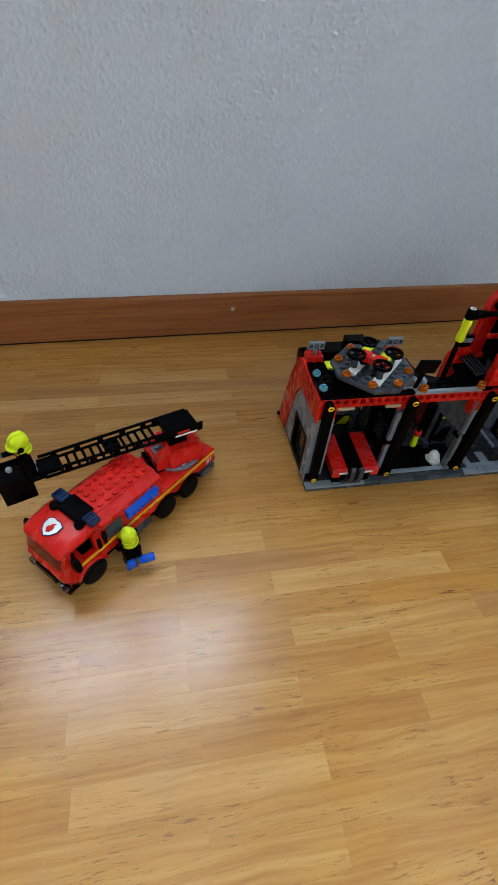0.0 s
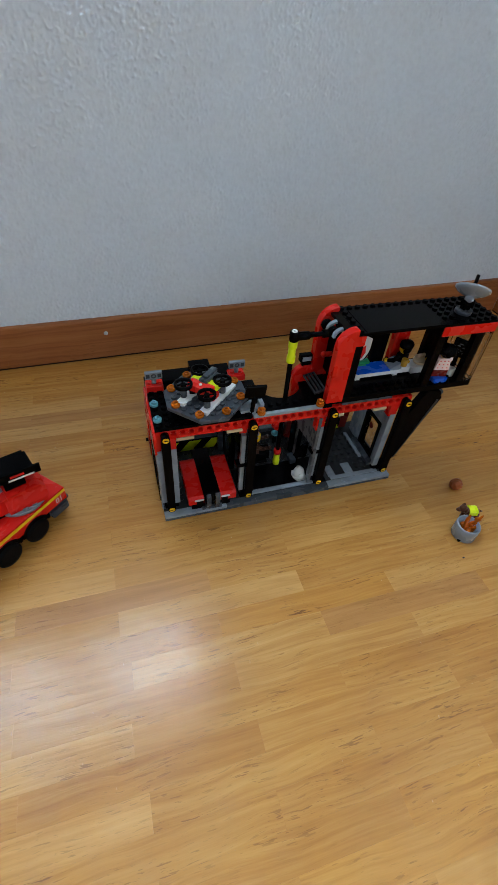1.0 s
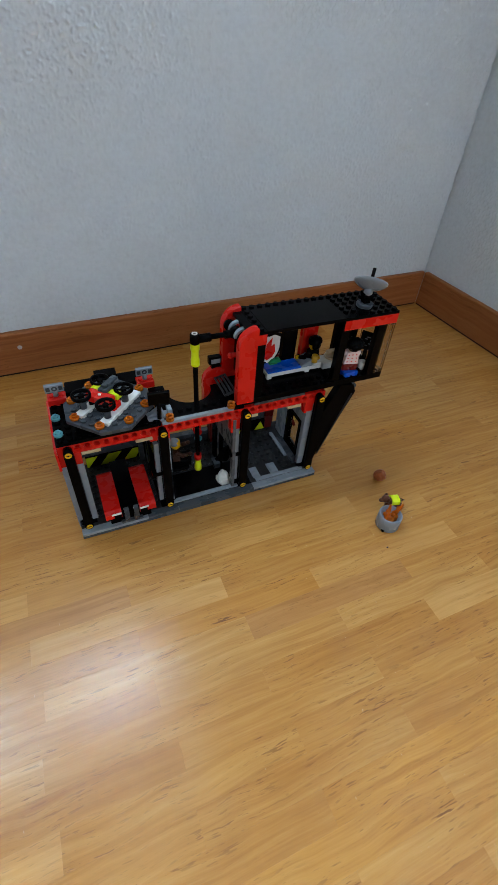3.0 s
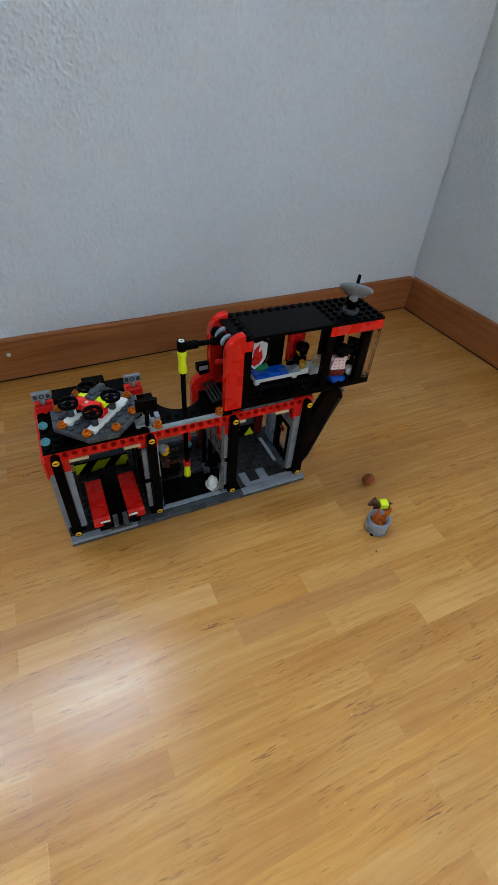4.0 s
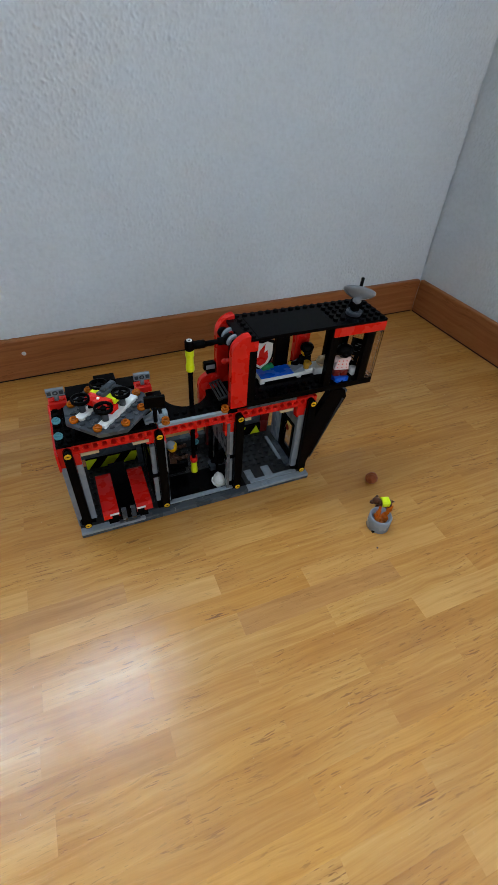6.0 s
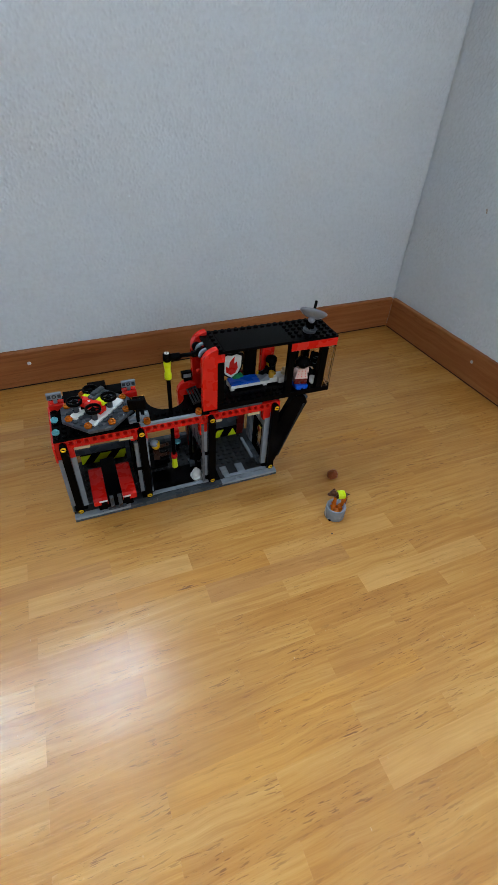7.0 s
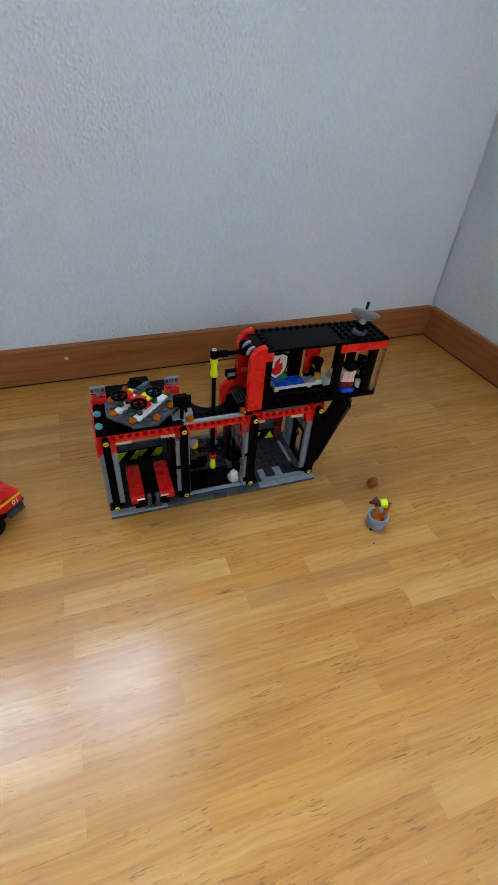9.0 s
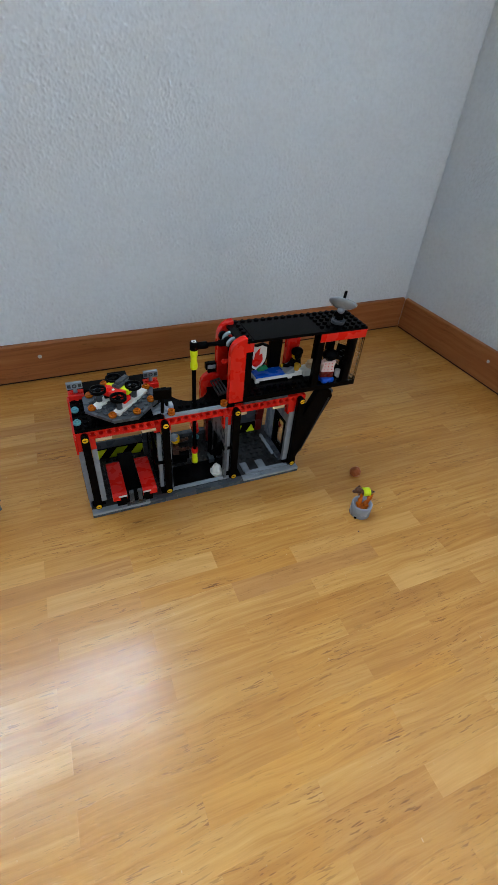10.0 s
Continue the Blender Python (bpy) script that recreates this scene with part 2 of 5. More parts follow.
# ---- mesh building, in millimetres ----
class Geo:
    """Gathers the faces of one part, in millimetres of its thing's frame."""

    def __init__(self):
        self.v, self.f, self.smooth, self.mat, self.slot = [], [], [], [], 0

    def add(self, verts, faces, smooth=()):
        o = len(self.v)
        self.v += [tuple(p) for p in verts]
        for i, face in enumerate(faces):
            self.f.append([o + k for k in face])
            self.smooth.append(i in smooth if not isinstance(smooth, bool) else smooth)
            self.mat.append(self.slot)
        return self

    def box(self, x0, x1, y0, y1, z0, z1, c=0.25):
        """A box with broken edges."""
        lo, hi = (x0, y0, z0), (x1, y1, z1)
        c = min(c, *(0.45 * abs(b - a) for a, b in zip(lo, hi)))
        v, at = [], {}
        for s in [(i, j, k) for i in (0, 1) for j in (0, 1) for k in (0, 1)]:
            for ax in range(3):
                p = [(hi[a] if s[a] else lo[a]) + (0 if a == ax else (-c if s[a] else c)) for a in range(3)]
                at[s, ax] = len(v)
                v.append(p)
        f = []
        for ax in range(3):
            b, d = [a for a in range(3) if a != ax]
            for side in (0, 1):
                def corner(i, j):
                    s = [0, 0, 0]
                    s[ax], s[b], s[d] = side, i, j
                    return at[tuple(s), ax]
                f.append([corner(0, 0), corner(1, 0), corner(1, 1), corner(0, 1)])
            for i in (0, 1):
                for j in (0, 1):
                    s, t = [0, 0, 0], [0, 0, 0]
                    s[b], s[d], t[b], t[d], t[ax] = i, j, i, j, 1
                    s, t = tuple(s), tuple(t)
                    f.append([at[s, b], at[t, b], at[t, d], at[s, d]])
        for s in [(i, j, k) for i in (0, 1) for j in (0, 1) for k in (0, 1)]:
            f.append([at[s, 0], at[s, 1], at[s, 2]])
        return self.add(v, f)

    def lathe(self, profile, at=(0, 0, 0), axis="z", seg=18, closed=False):
        """Turns (radius, height) pairs about an axis through at; a closed profile makes a ring."""
        v, f = [], []
        n = len(profile)
        for r, h in profile:
            for k in range(seg):
                a = 2 * math.pi * k / seg
                p = (r * math.cos(a), r * math.sin(a), h)
                p = p if axis == "z" else (h, p[0], p[1]) if axis == "x" else (p[1], h, p[0])
                v.append([p[i] + at[i] for i in range(3)])
        for i in range(n if closed else n - 1):
            j = (i + 1) % n
            f += [[i * seg + k, i * seg + (k + 1) % seg, j * seg + (k + 1) % seg, j * seg + k] for k in range(seg)]
        smooth = set(range(len(f)))
        if not closed:
            f += [list(range(seg - 1, -1, -1)), [(n - 1) * seg + k for k in range(seg)]]
        return self.add(v, f, smooth)

    def cyl(self, x, y, z, r, h, axis="z", seg=18, c=0.2):
        return self.lathe(((r, 0), (r, h - c), (r - c, h)), (x, y, z), axis, seg)

    def ring(self, x, y, z, r_out, r_in, h, axis="z", seg=24):
        return self.lathe(((r_in, 0), (r_out, 0), (r_out, h), (r_in, h)), (x, y, z), axis, seg, True)

    def prism(self, poly, axis, a0, a1, smooth=False, c=0.0):
        """Extrudes a polygon of two coordinates (the other two axes in order) from a0 to a1."""
        n = len(poly)
        def put(p, a):
            q = list(p)
            q.insert("xyz".index(axis), a)
            return q
        v = [put(p, a0) for p in poly] + [put(p, a1) for p in poly]
        f = [[i, (i + 1) % n, n + (i + 1) % n, n + i] for i in range(n)]
        sm = set(range(n)) if smooth else set()
        return self.add(v, f + [list(range(n))[::-1], list(range(n, 2 * n))], sm)

    def loft(self, rings, smooth=True):
        """Skins a row of rings that have equal counts of points, and caps both ends."""
        n, v, f = len(rings[0]), [p for r in rings for p in r], []
        for i in range(len(rings) - 1):
            f += [[i * n + k, i * n + (k + 1) % n, (i + 1) * n + (k + 1) % n, (i + 1) * n + k] for k in range(n)]
        sm = set(range(len(f))) if smooth else set()
        last = (len(rings) - 1) * n
        return self.add(v, f + [list(range(n))[::-1], [last + k for k in range(n)]], sm)

    def rod(self, p, q, r, seg=12, r2=None):
        p, q = Vector(p), Vector(q)
        turn = (q - p).to_track_quat("Z", "Y").to_matrix()
        v = []
        for at, rad in ((p, r), (q, r if r2 is None else r2)):
            v += [at + turn @ Vector((rad * math.cos(2 * math.pi * k / seg), rad * math.sin(2 * math.pi * k / seg), 0)) for k in range(seg)]
        f = [[k, (k + 1) % seg, seg + (k + 1) % seg, seg + k] for k in range(seg)]
        return self.add(v, f + [list(range(seg))[::-1], list(range(seg, 2 * seg))], set(range(seg)))

    def ball(self, x, y, z, rx, ry, rz, seg=16, rings=10, wobble=0.0):
        v, f = [], []
        for i in range(1, rings):
            t = math.pi * i / rings
            for k in range(seg):
                a = 2 * math.pi * k / seg
                d = Vector((math.sin(t) * math.cos(a), math.sin(t) * math.sin(a), math.cos(t)))
                s = 1 + wobble * noise.noise(d * 2.3 + Vector((x, y, z)))
                v.append((x + rx * d.x * s, y + ry * d.y * s, z + rz * d.z * s))
        v += [(x, y, z + rz), (x, y, z - rz)]
        for i in range(rings - 2):
            f += [[i * seg + k, (i + 1) * seg + k, (i + 1) * seg + (k + 1) % seg, i * seg + (k + 1) % seg] for k in range(seg)]
        f += [[len(v) - 2, k, (k + 1) % seg] for k in range(seg)]
        f += [[len(v) - 1, (rings - 2) * seg + (k + 1) % seg, (rings - 2) * seg + k] for k in range(seg)]
        return self.add(v, f, True)

    def stud(self, x, y, z):
        return self.lathe(((2.4, 0), (2.4, 1.5), (2.2, 1.7)), (x, y, z), "z", 14)

    def studs(self, x0, y0, nx, ny, z, skip=()):
        """Studs on a grid whose first cell begins at x0, y0."""
        for i in range(nx):
            for j in range(ny):
                if (i, j) not in skip:
                    self.stud(x0 + 8 * i + 4, y0 + 8 * j + 4, z)
        return self

    def holed(self, x0, n, y0, y1, z0, z1, zc, first=4.0):
        """A beam along x of n cells of 8 mm, each with a round hole along y."""
        seg = 16
        for i in range(n):
            a0 = x0 + 8 * i
            cx = a0 + first
            for y, rim in ((y0, 1), (y1, -1)):
                outer, inner = [], []
                for k in range(seg):
                    a = 2 * math.pi * (k + 0.5) / seg
                    ca, sa = math.cos(a), math.sin(a)
                    t = min((4.0 / abs(ca)) if ca else 99, ((z1 - zc) / sa) if sa > 0 else ((z0 - zc) / sa))
                    outer.append((cx + ca * t, y, zc + sa * t))
                    inner.append((cx + 3.0 * ca, y, zc + 3.0 * sa))
                step = [(p[0], y + rim * 0.9, p[2]) for p in inner]
                bore = [(cx + 2.4 * math.cos(2 * math.pi * (k + 0.5) / seg), y + rim * 0.9, zc + 2.4 * math.sin(2 * math.pi * (k + 0.5) / seg)) for k in range(seg)]
                mid = [(p[0], (y0 + y1) / 2, p[2]) for p in bore]
                v = outer + inner + step + bore + mid
                f = []
                for ring in range(4):
                    f += [[ring * seg + k, ring * seg + (k + 1) % seg, (ring + 1) * seg + (k + 1) % seg, (ring + 1) * seg + k] for k in range(seg)]
                self.add(v, f)
                corners = [(a0, y, z0), (a0 + 8, y, z0), (a0 + 8, y, z1), (a0, y, z1)]
                self.add(corners + outer, self.fans(outer, corners))
        x1 = x0 + 8 * n
        self.add([(x0, y0, z0), (x1, y0, z0), (x1, y1, z0), (x0, y1, z0), (x0, y0, z1), (x1, y0, z1), (x1, y1, z1), (x0, y1, z1)],
                 [[0, 1, 2, 3], [4, 5, 6, 7], [0, 3, 7, 4], [1, 2, 6, 5]])
        return self

    @staticmethod
    def fans(outer, corners):
        """Triangles that fill the corners which the ring of outer points cuts off."""
        f, seg = [], len(outer)
        for ci, c in enumerate(corners):
            order = sorted(range(seg), key=lambda k: (Vector(outer[k]) - Vector(c)).length)
            a, b = order[0], order[1]
            if abs(a - b) in (1, seg - 1):
                f.append([ci, 4 + a, 4 + b])
        return f

    def moved(self, m, start=0):
        """Turns and shifts all points from start on by the matrix m (its shift in millimetres)."""
        for i in range(start, len(self.v)):
            self.v[i] = tuple(m @ Vector(self.v[i]))
        return self

    def mesh(self, name, mats):
        me = bpy.data.meshes.new(name)
        me.from_pydata([(x * 0.001, y * 0.001, z * 0.001) for x, y, z in self.v], [], self.f)
        for m in mats:
            me.materials.append(m)
        me.polygons.foreach_set("use_smooth", self.smooth)
        me.polygons.foreach_set("material_index", self.mat)
        bm = bmesh.new()
        bm.from_mesh(me)
        bmesh.ops.recalc_face_normals(bm, faces=bm.faces)
        bm.to_mesh(me)
        bm.free()
        return me


def thing(name, m, label, category, group="", kind=""):
    ob = new(name)
    ob.empty_display_size = 0.02
    ob.matrix_world = m
    return tagged(ob, label, category, group, kind)


def part(name, geo, material, parent, label="", m=None):
    """One mesh under a thing or under a part, in the frame of its parent."""
    mats = material if isinstance(material, (list, tuple)) else [material]
    ob = new(name, geo.mesh(name, mats))
    ob.parent = parent
    if m is not None:
        ob.matrix_basis = m
    return tagged(ob, label)


def solo(name, geo, material, m, label, category, group="", kind=""):
    """A thing that is one mesh."""
    mats = material if isinstance(material, (list, tuple)) else [material]
    ob = new(name, geo.mesh(name, mats))
    ob.matrix_world = m
    return tagged(ob, label, category, group, kind)


def mm(x, y, z, rx=0, ry=0, rz=0):
    """A pose from millimetres and degrees."""
    return pose(x / 1000, y / 1000, z / 1000, rx, ry, rz)


def shift(x, y, z, rx=0, ry=0, rz=0):
    """A pose within a part, whose lengths stay millimetres."""
    return pose(x, y, z, rx, ry, rz)


def arc(cx, cy, r, a0, a1, n):
    return [(cx + r * math.cos(radians(a0 + (a1 - a0) * k / n)), cy + r * math.sin(radians(a0 + (a1 - a0) * k / n))) for k in range(n + 1)]

# ---- the room ----
def structure(name, geo, material, label, category, m=ROOM):
    return solo(name, geo, material, m, label, category, "", "structure")


LEFT, NEAR, HIGH, FACE = -3300, -3000, 2400, 9
W0, W1, S0, S1 = -1500, -515, 860, 2200          # the north window's opening
g = Geo()
g.box(LEFT - 100, W0, FACE, FACE + 250, -40, HIGH + 20, 0.5).box(W1, FACE - 1.3, FACE, FACE + 250, -40, HIGH + 20, 0.5)
g.box(W0, W1, FACE, FACE + 250, -40, S0, 0.5).box(W0, W1, FACE, FACE + 250, S1, HIGH + 20, 0.5)
structure("wall_north", g, WALLWHITE, "white roughcast wall with a window high above the floor", "wall")
V0, V1, U0, U1 = 1300, 2200, 950, 2050           # the east window's opening, along that wall
g = Geo()
g.box(FACE, FACE + 150, -V0, FACE + 250, -40, HIGH + 20, 0.5).box(FACE, FACE + 150, NEAR - 100, -V1, -40, HIGH + 20, 0.5)
g.box(FACE, FACE + 150, -V1, -V0, -40, U0, 0.5).box(FACE, FACE + 150, -V1, -V0, U1, HIGH + 20, 0.5)
structure("wall_east", g, WALLWHITE, "white roughcast wall with a window beyond the corner", "wall")
structure("wall_west", Geo().box(LEFT - 150, LEFT, NEAR - 100, FACE - 1, -40, HIGH + 20, 0.5), WESTWALL, "unseen light grey roughcast wall that bounces light to the east wall", "wall")
D0, D1, E0, E1 = -1050, -50, 500, 1900             # the opening of the added south window, for the fill
g = Geo().box(LEFT, D0, NEAR - 250, NEAR, -40, HIGH + 20, 0.5).box(D1, FACE - 1, NEAR - 250, NEAR, -40, HIGH + 20, 0.5)
g.box(D0, D1, NEAR - 250, NEAR, -40, E0, 0.5).box(D0, D1, NEAR - 250, NEAR, E1, HIGH + 20, 0.5)
structure("wall_south", g, FARWALL, "unseen grey roughcast wall with an added low window for fill light", "wall")
structure("ceiling", Geo().box(LEFT - 150, 160, NEAR - 250, 259, HIGH + 20, HIGH + 120, 0.5), CEILGREY, "unseen grey ceiling, darkened to limit the bounce light", "ceiling")


def window(name, x0, x1, z0, z1, y, face, m):
    w = thing(name, m, "white framed casement window with two panes", "window", "", "structure")
    g = Geo()
    for a, b, c, d in ((x0, x1, z0, z0 + 60), (x0, x1, z1 - 60, z1), (x0, x0 + 60, z0 + 60, z1 - 60), (x1 - 60, x1, z0 + 60, z1 - 60)):
        g.box(a, b, y, y + 60, c, d, 2)
    mid = (x0 + x1) / 2
    g.box(mid - 35, mid + 35, y, y + 60, z0 + 60, z1 - 60, 2)
    part("window_frame", g, FRAMEWHITE, w)
    for a, b in ((x0 + 60, mid - 35), (mid + 35, x1 - 60)):
        pane = part("pane", Geo().box(a, b, y + 26, y + 32, z0 + 60, z1 - 60, 0.1), GLASS, w, "clear window glass")
        pane.visible_shadow = False
    part("window_sill", Geo().box(x0 - 20, x1 + 20, face - 22, y, z0 - 24, z0 - 1, 3), FRAMEWHITE, w)


window("window_1", W0, W1, S0, S1, FACE + 150, FACE, ROOM)
window("window_2", V0, V1, U0, U1, FACE + 60, FACE, EAST)
# unseen window, added to go with the south fill lamp
window("south_fill_window", -D1, -D0, E0, E1, 170, 0, ROOM @ pose(0, NEAR / 1000, 0, 0, 0, 180))

# baseboards, 62 mm high, with a rounded top edge and a shadow gap above the floor
def board_profile(sign):
    return [(0, 3.4), (0, 59.5), (sign * 0.8, 61.4), (sign * 2, 62), (sign * (FACE - 0.3), 62), (sign * (FACE - 0.3), 3.4)]


def gap_strip(x0, x1):
    """A baseboard with a dark strip as painted shade in its gap, set back behind its face."""
    g = Geo().prism(board_profile(1), "x", x0, x1)
    g.slot = 1
    return g.box(x0, x1, 1.6, FACE - 0.4, 0.2, 3.5, 0.1)


structure("baseboard_north", gap_strip(LEFT, 0), [BOARD, SCREED_GAP_SHADE], "reddish brown wooden baseboard along the wall", "baseboard")
g = gap_strip(0.4, -NEAR).moved(Matrix.Rotation(radians(-90), 4, "Z"))
structure("baseboard_east", g, [BOARD_EAST, SCREED_GAP_SHADE], "reddish brown wooden baseboard along the wall", "baseboard")

def screw(m):
    s = solo("screw", Geo().lathe(((0.6, 0.9), (1.2, 1.1), (2.6, 0.5), (3.0, 0.0)), (0, 0, 0), "z", 16), STEEL, m,
             "small round steel screw head in the baseboard", "screw", "baseboard screws")
    return s


screw(ROOM @ mm(-697, -0.02, 41, 90, 0, 0))
screw(ROOM @ mm(-0.02, -229, 42, 90, 0, -90))

# filler in the corner joint, broken off in places so that a thin dark crack shows
g = Geo()
for z0, z1 in ((60, 84), (193, 204), (232, 250), (262, 300), (306, 352), (358, 440), (446, 2400)):
    g.box(FACE - 1.29, FACE - 0.02, FACE + 0.2, FACE + 20, z0, z1, 0.05)
structure("trim_corner", g, WALLWHITE, "broken white filler in the wall corner", "filler")
dent = Geo().ball(0, 0, 0, 4.5, 1.2, 6.5, 14, 8, 0.25)
structure("trim_mark", dent, plastic("old_plaster", (0.42, 0.36, 0.30), 0.9), "small brownish chip in the wall paint", "mark", ROOM @ mm(FACE, -142, 259, 0, 0, 90))


# the roughcast coat on the lower walls: grains of a few millimetres, as real relief
def blurred(field, sigma):
    fy, fx = np.meshgrid(np.fft.fftfreq(field.shape[0]), np.fft.fftfreq(field.shape[1]), indexing="ij")
    out = np.fft.ifft2(np.fft.fft2(field) * np.exp(-2 * (math.pi * sigma) ** 2 * (fx ** 2 + fy ** 2))).real
    return out / out.std()


def roughcast(name, length, z0, z1, step, m, seed):
    """A sheet of plaster along x and z, facing -y, whose rim sinks into the wall behind it."""
    rng = np.random.default_rng(seed)
    nx, nz = int(length / step), int((z1 - z0) / step)
    white = rng.standard_normal((nz + 1, nx + 1))
    grain = blurred(white, 0.9 / step) - 0.45 * blurred(white, 3.2 / step)
    grain = np.maximum(grain / grain.std() - 0.1, -0.5)
    mid = blurred(rng.standard_normal((nz + 1, nx + 1)), 9 / step)
    broad = blurred(rng.standard_normal((nz + 1, nx + 1)), 22 / step)
    h = 1.1 + 0.5 * (0.85 + 0.2 * np.clip(broad, -1, 1)) * grain + 0.06 * mid + 0.05 * broad
    i = np.arange(nx + 1)
    k = np.arange(nz + 1)
    rim = np.minimum(np.minimum(i, nx - i)[None, :], np.minimum(k + 2, nz - k)[:, None])
    h = np.where(rim < 2, -0.6, h)
    x, z = np.meshgrid(i * step, z0 + k * step)
    co = np.stack([x, -h, z], -1).reshape(-1, 3) * 0.001
    a = (k[:-1, None] * (nx + 1) + i[None, :-1]).ravel()
    quads = np.stack([a, a + 1, a + nx + 2, a + nx + 1], -1)
    me = bpy.data.meshes.new(name)
    me.from_pydata(co.tolist(), [], quads.tolist())
    me.materials.append(WALLWHITE)
    me.polygons.foreach_set("use_smooth", [True] * len(quads))
    ob = new(name, me)
    ob.matrix_world = m
    return tagged(ob, "white roughcast plaster coat with small raised grains", "plaster", "", "structure")


roughcast("wall_plaster_north", 1500, 61, 640, 1.05, ROOM @ mm(-1493, FACE, 0), 3)
roughcast("wall_plaster_east", 520, 61, 640, 1.25, ROOM @ mm(FACE, 7.4, 0, 0, 0, -90), 5)

# ---- the toy fire station ----
station = thing("toy_fire_station", pose(0, 0, 0), "red and black toy brick fire station with two storeys", "toy building")
FRONT, BACK = -3.5, 92.5


def bar_arm(x, z0, z1, label=""):
    """A black studless beam with rounded ends, pinned in front of the wall, with its two yellow pins."""
    poly = arc(x, z1, 3.8, 0, 180, 12) + arc(x, z0, 3.8, 180, 360, 12)
    g = Geo().prism(poly, "y", 0.2, 7.6, True)
    arm = part("pillar", g, BLACK, station, label)
    for z in (z0, z1):
        p = Geo().lathe(((2.9, 0.0), (2.9, 7.0)), (x, 0.0, z), "y", 18)
        p.lathe(((0.75, -0.15), (2.35, -0.15), (2.9, 0.35), (0.75, 0.35)), (x, 0.0, z), "y", 18, True)
        p.slot = 1
        p.box(x - 2.3, x + 2.3, -0.25, 0.3, z - 0.4, z + 0.4, 0.05).cyl(x, -0.2, z, 0.8, 0.5, "y", 10, 0.05)
        part("pin", p, [YELLOW, BLACK], arm, "yellow connector pin with a dark slot")
    return arm


# base
base = part("baseplate", Geo().box(-8, 248, FRONT, BACK, 0, 3.2), DGREY, station, "dark grey baseplate")
g = Geo().box(-8, 72, 4.5, BACK, 3.2, 6.4).studs(-8, 12.5, 10, 10, 6.4, [(i, j) for i in range(3, 8) for j in range(0, 5)])
part("floor_plate", g, CHARCOAL_SHADED, station)
part("floor_plate", Geo().box(72, 172, 4.5, 44.4, 3.2, 6.4), BLACK, station, "smooth black floor plate")
g = Geo().box(72, 172, 44.5, BACK, 3.2, 6.4).studs(76, 44.5, 12, 6, 6.4)
part("floor_plate", g, CHARCOAL_SHADED, station)
g = Geo().box(172, 248, 4.5, BACK, 3.2, 6.4).studs(172, 12.5, 7, 9, 6.4, [(i, j) for i in range(5) for j in range(2)])
part("floor_plate", g, CHARCOAL_SHADED, station)
for x0, x1, mat, lab in ((-8, 24, LGREY, "light grey kerb tile"), (24, 56, LGREY, "light grey kerb tile"), (56, 88, DGREY, ""), (88, 120, DGREY, ""), (120, 152, DGREY, ""), (152, 172, DGREY, "")):
    part("kerb_tile", Geo().box(x0 + 0.05, x1 - 0.05, FRONT, 4.4, 3.2, 6.4), mat, station, lab)
part("sill_tile", Geo().box(84, 120, 4.6, 9.4, 6.4, 8.6), LGREY, station, "light grey tile")
part("sill_tile", Geo().box(120.1, 156, 4.6, 9.4, 6.4, 8.6), LGREY, station, "light grey tile")
part("tile", Geo().box(36, 52, 2, 10, 6.4, 8.2), LGREY, station, "light grey tile")
# driveway of the bay under the overhang: a strip with two prongs and two studs
g = Geo().box(172, 248, FRONT, 4.4, 3.2, 6.6).box(178, 236, 4.4, 9.5, 6.4, 7.6).box(177, 185.5, 9.4, 25, 6.4, 7.6).box(198, 208, 9.4, 25, 6.4, 7.6)
g.stud(191, 0.4, 6.5).stud(199, 0.4, 6.5)
part("driveway", g, LGREY, station, "light grey forked driveway plate")
part("floor_tile", Geo().box(186, 197.8, 9.7, 26, 6.4, 7.4), CHARCOAL_SHADED, station)
for x in (0, 80, 160, 240):
    bar_arm(x, 12.2, 108.2)
    part("foot_brick", Geo().box(x - 8, x + 7.8 if x < 240 else x + 7.8, 8, 15.8, 6.4, 16), BLACK, station)

# grey posts beside the pillars
for x0, x1, z0, z1 in ((-8, -3.6, 16, 88.8), (4.2, 9.6, 12.5, 88.8), (71.2, 75.6, 55, 92), (71.2, 75.6, 14, 51), (84.4, 86.4, 16, 96), (84.4, 86.4, 10, 52),
                       (150.8, 155.6, 56, 88), (150.8, 155.6, 16, 52), (229, 235.6, 14, 90)):
    part("post", Geo().box(x0, x1, 7.7, 12.4, z0, z1), LGREY, station, "light grey post")
part("post_clip", Geo().box(67, 86, 6.2, 15, 51.2, 54.8), BLACK, station)
part("post_clip", Geo().box(147, 156, 6.2, 15, 52.2, 55.8), BLACK, station)

# red technic beams with their corner legs
for x0, n in ((4, 9), (84, 9), (164, 9)):
    part("beam", Geo().holed(x0, n, 8, 15.8, 102.6, 112.2, 108.2), RED, station, "red beam with a row of round holes")
for x0, x1, z0 in ((-8, -4.1, 89), (4.1, 9.5, 89), (68.5, 75.8, 96), (84.2, 87, 92), (146.8, 155.8, 84), (164.2, 166, 92), (226.5, 235.8, 88), (244.2, 247.8, 98)):
    part("beam_leg", Geo().box(x0, x1, 8, 15.8, z0, 102.4 if 0 < x0 < 240 else 112), RED, station)
part("beam_end", Geo().box(-4.1, 4.1, 8.2, 15.8, 100, 112), RED, station)
part("beam_end", Geo().box(75.8, 84.2, 8.2, 15.8, 100, 112), RED, station)
part("beam_end", Geo().box(155.8, 164.2, 8.2, 15.8, 100, 112), RED, station)
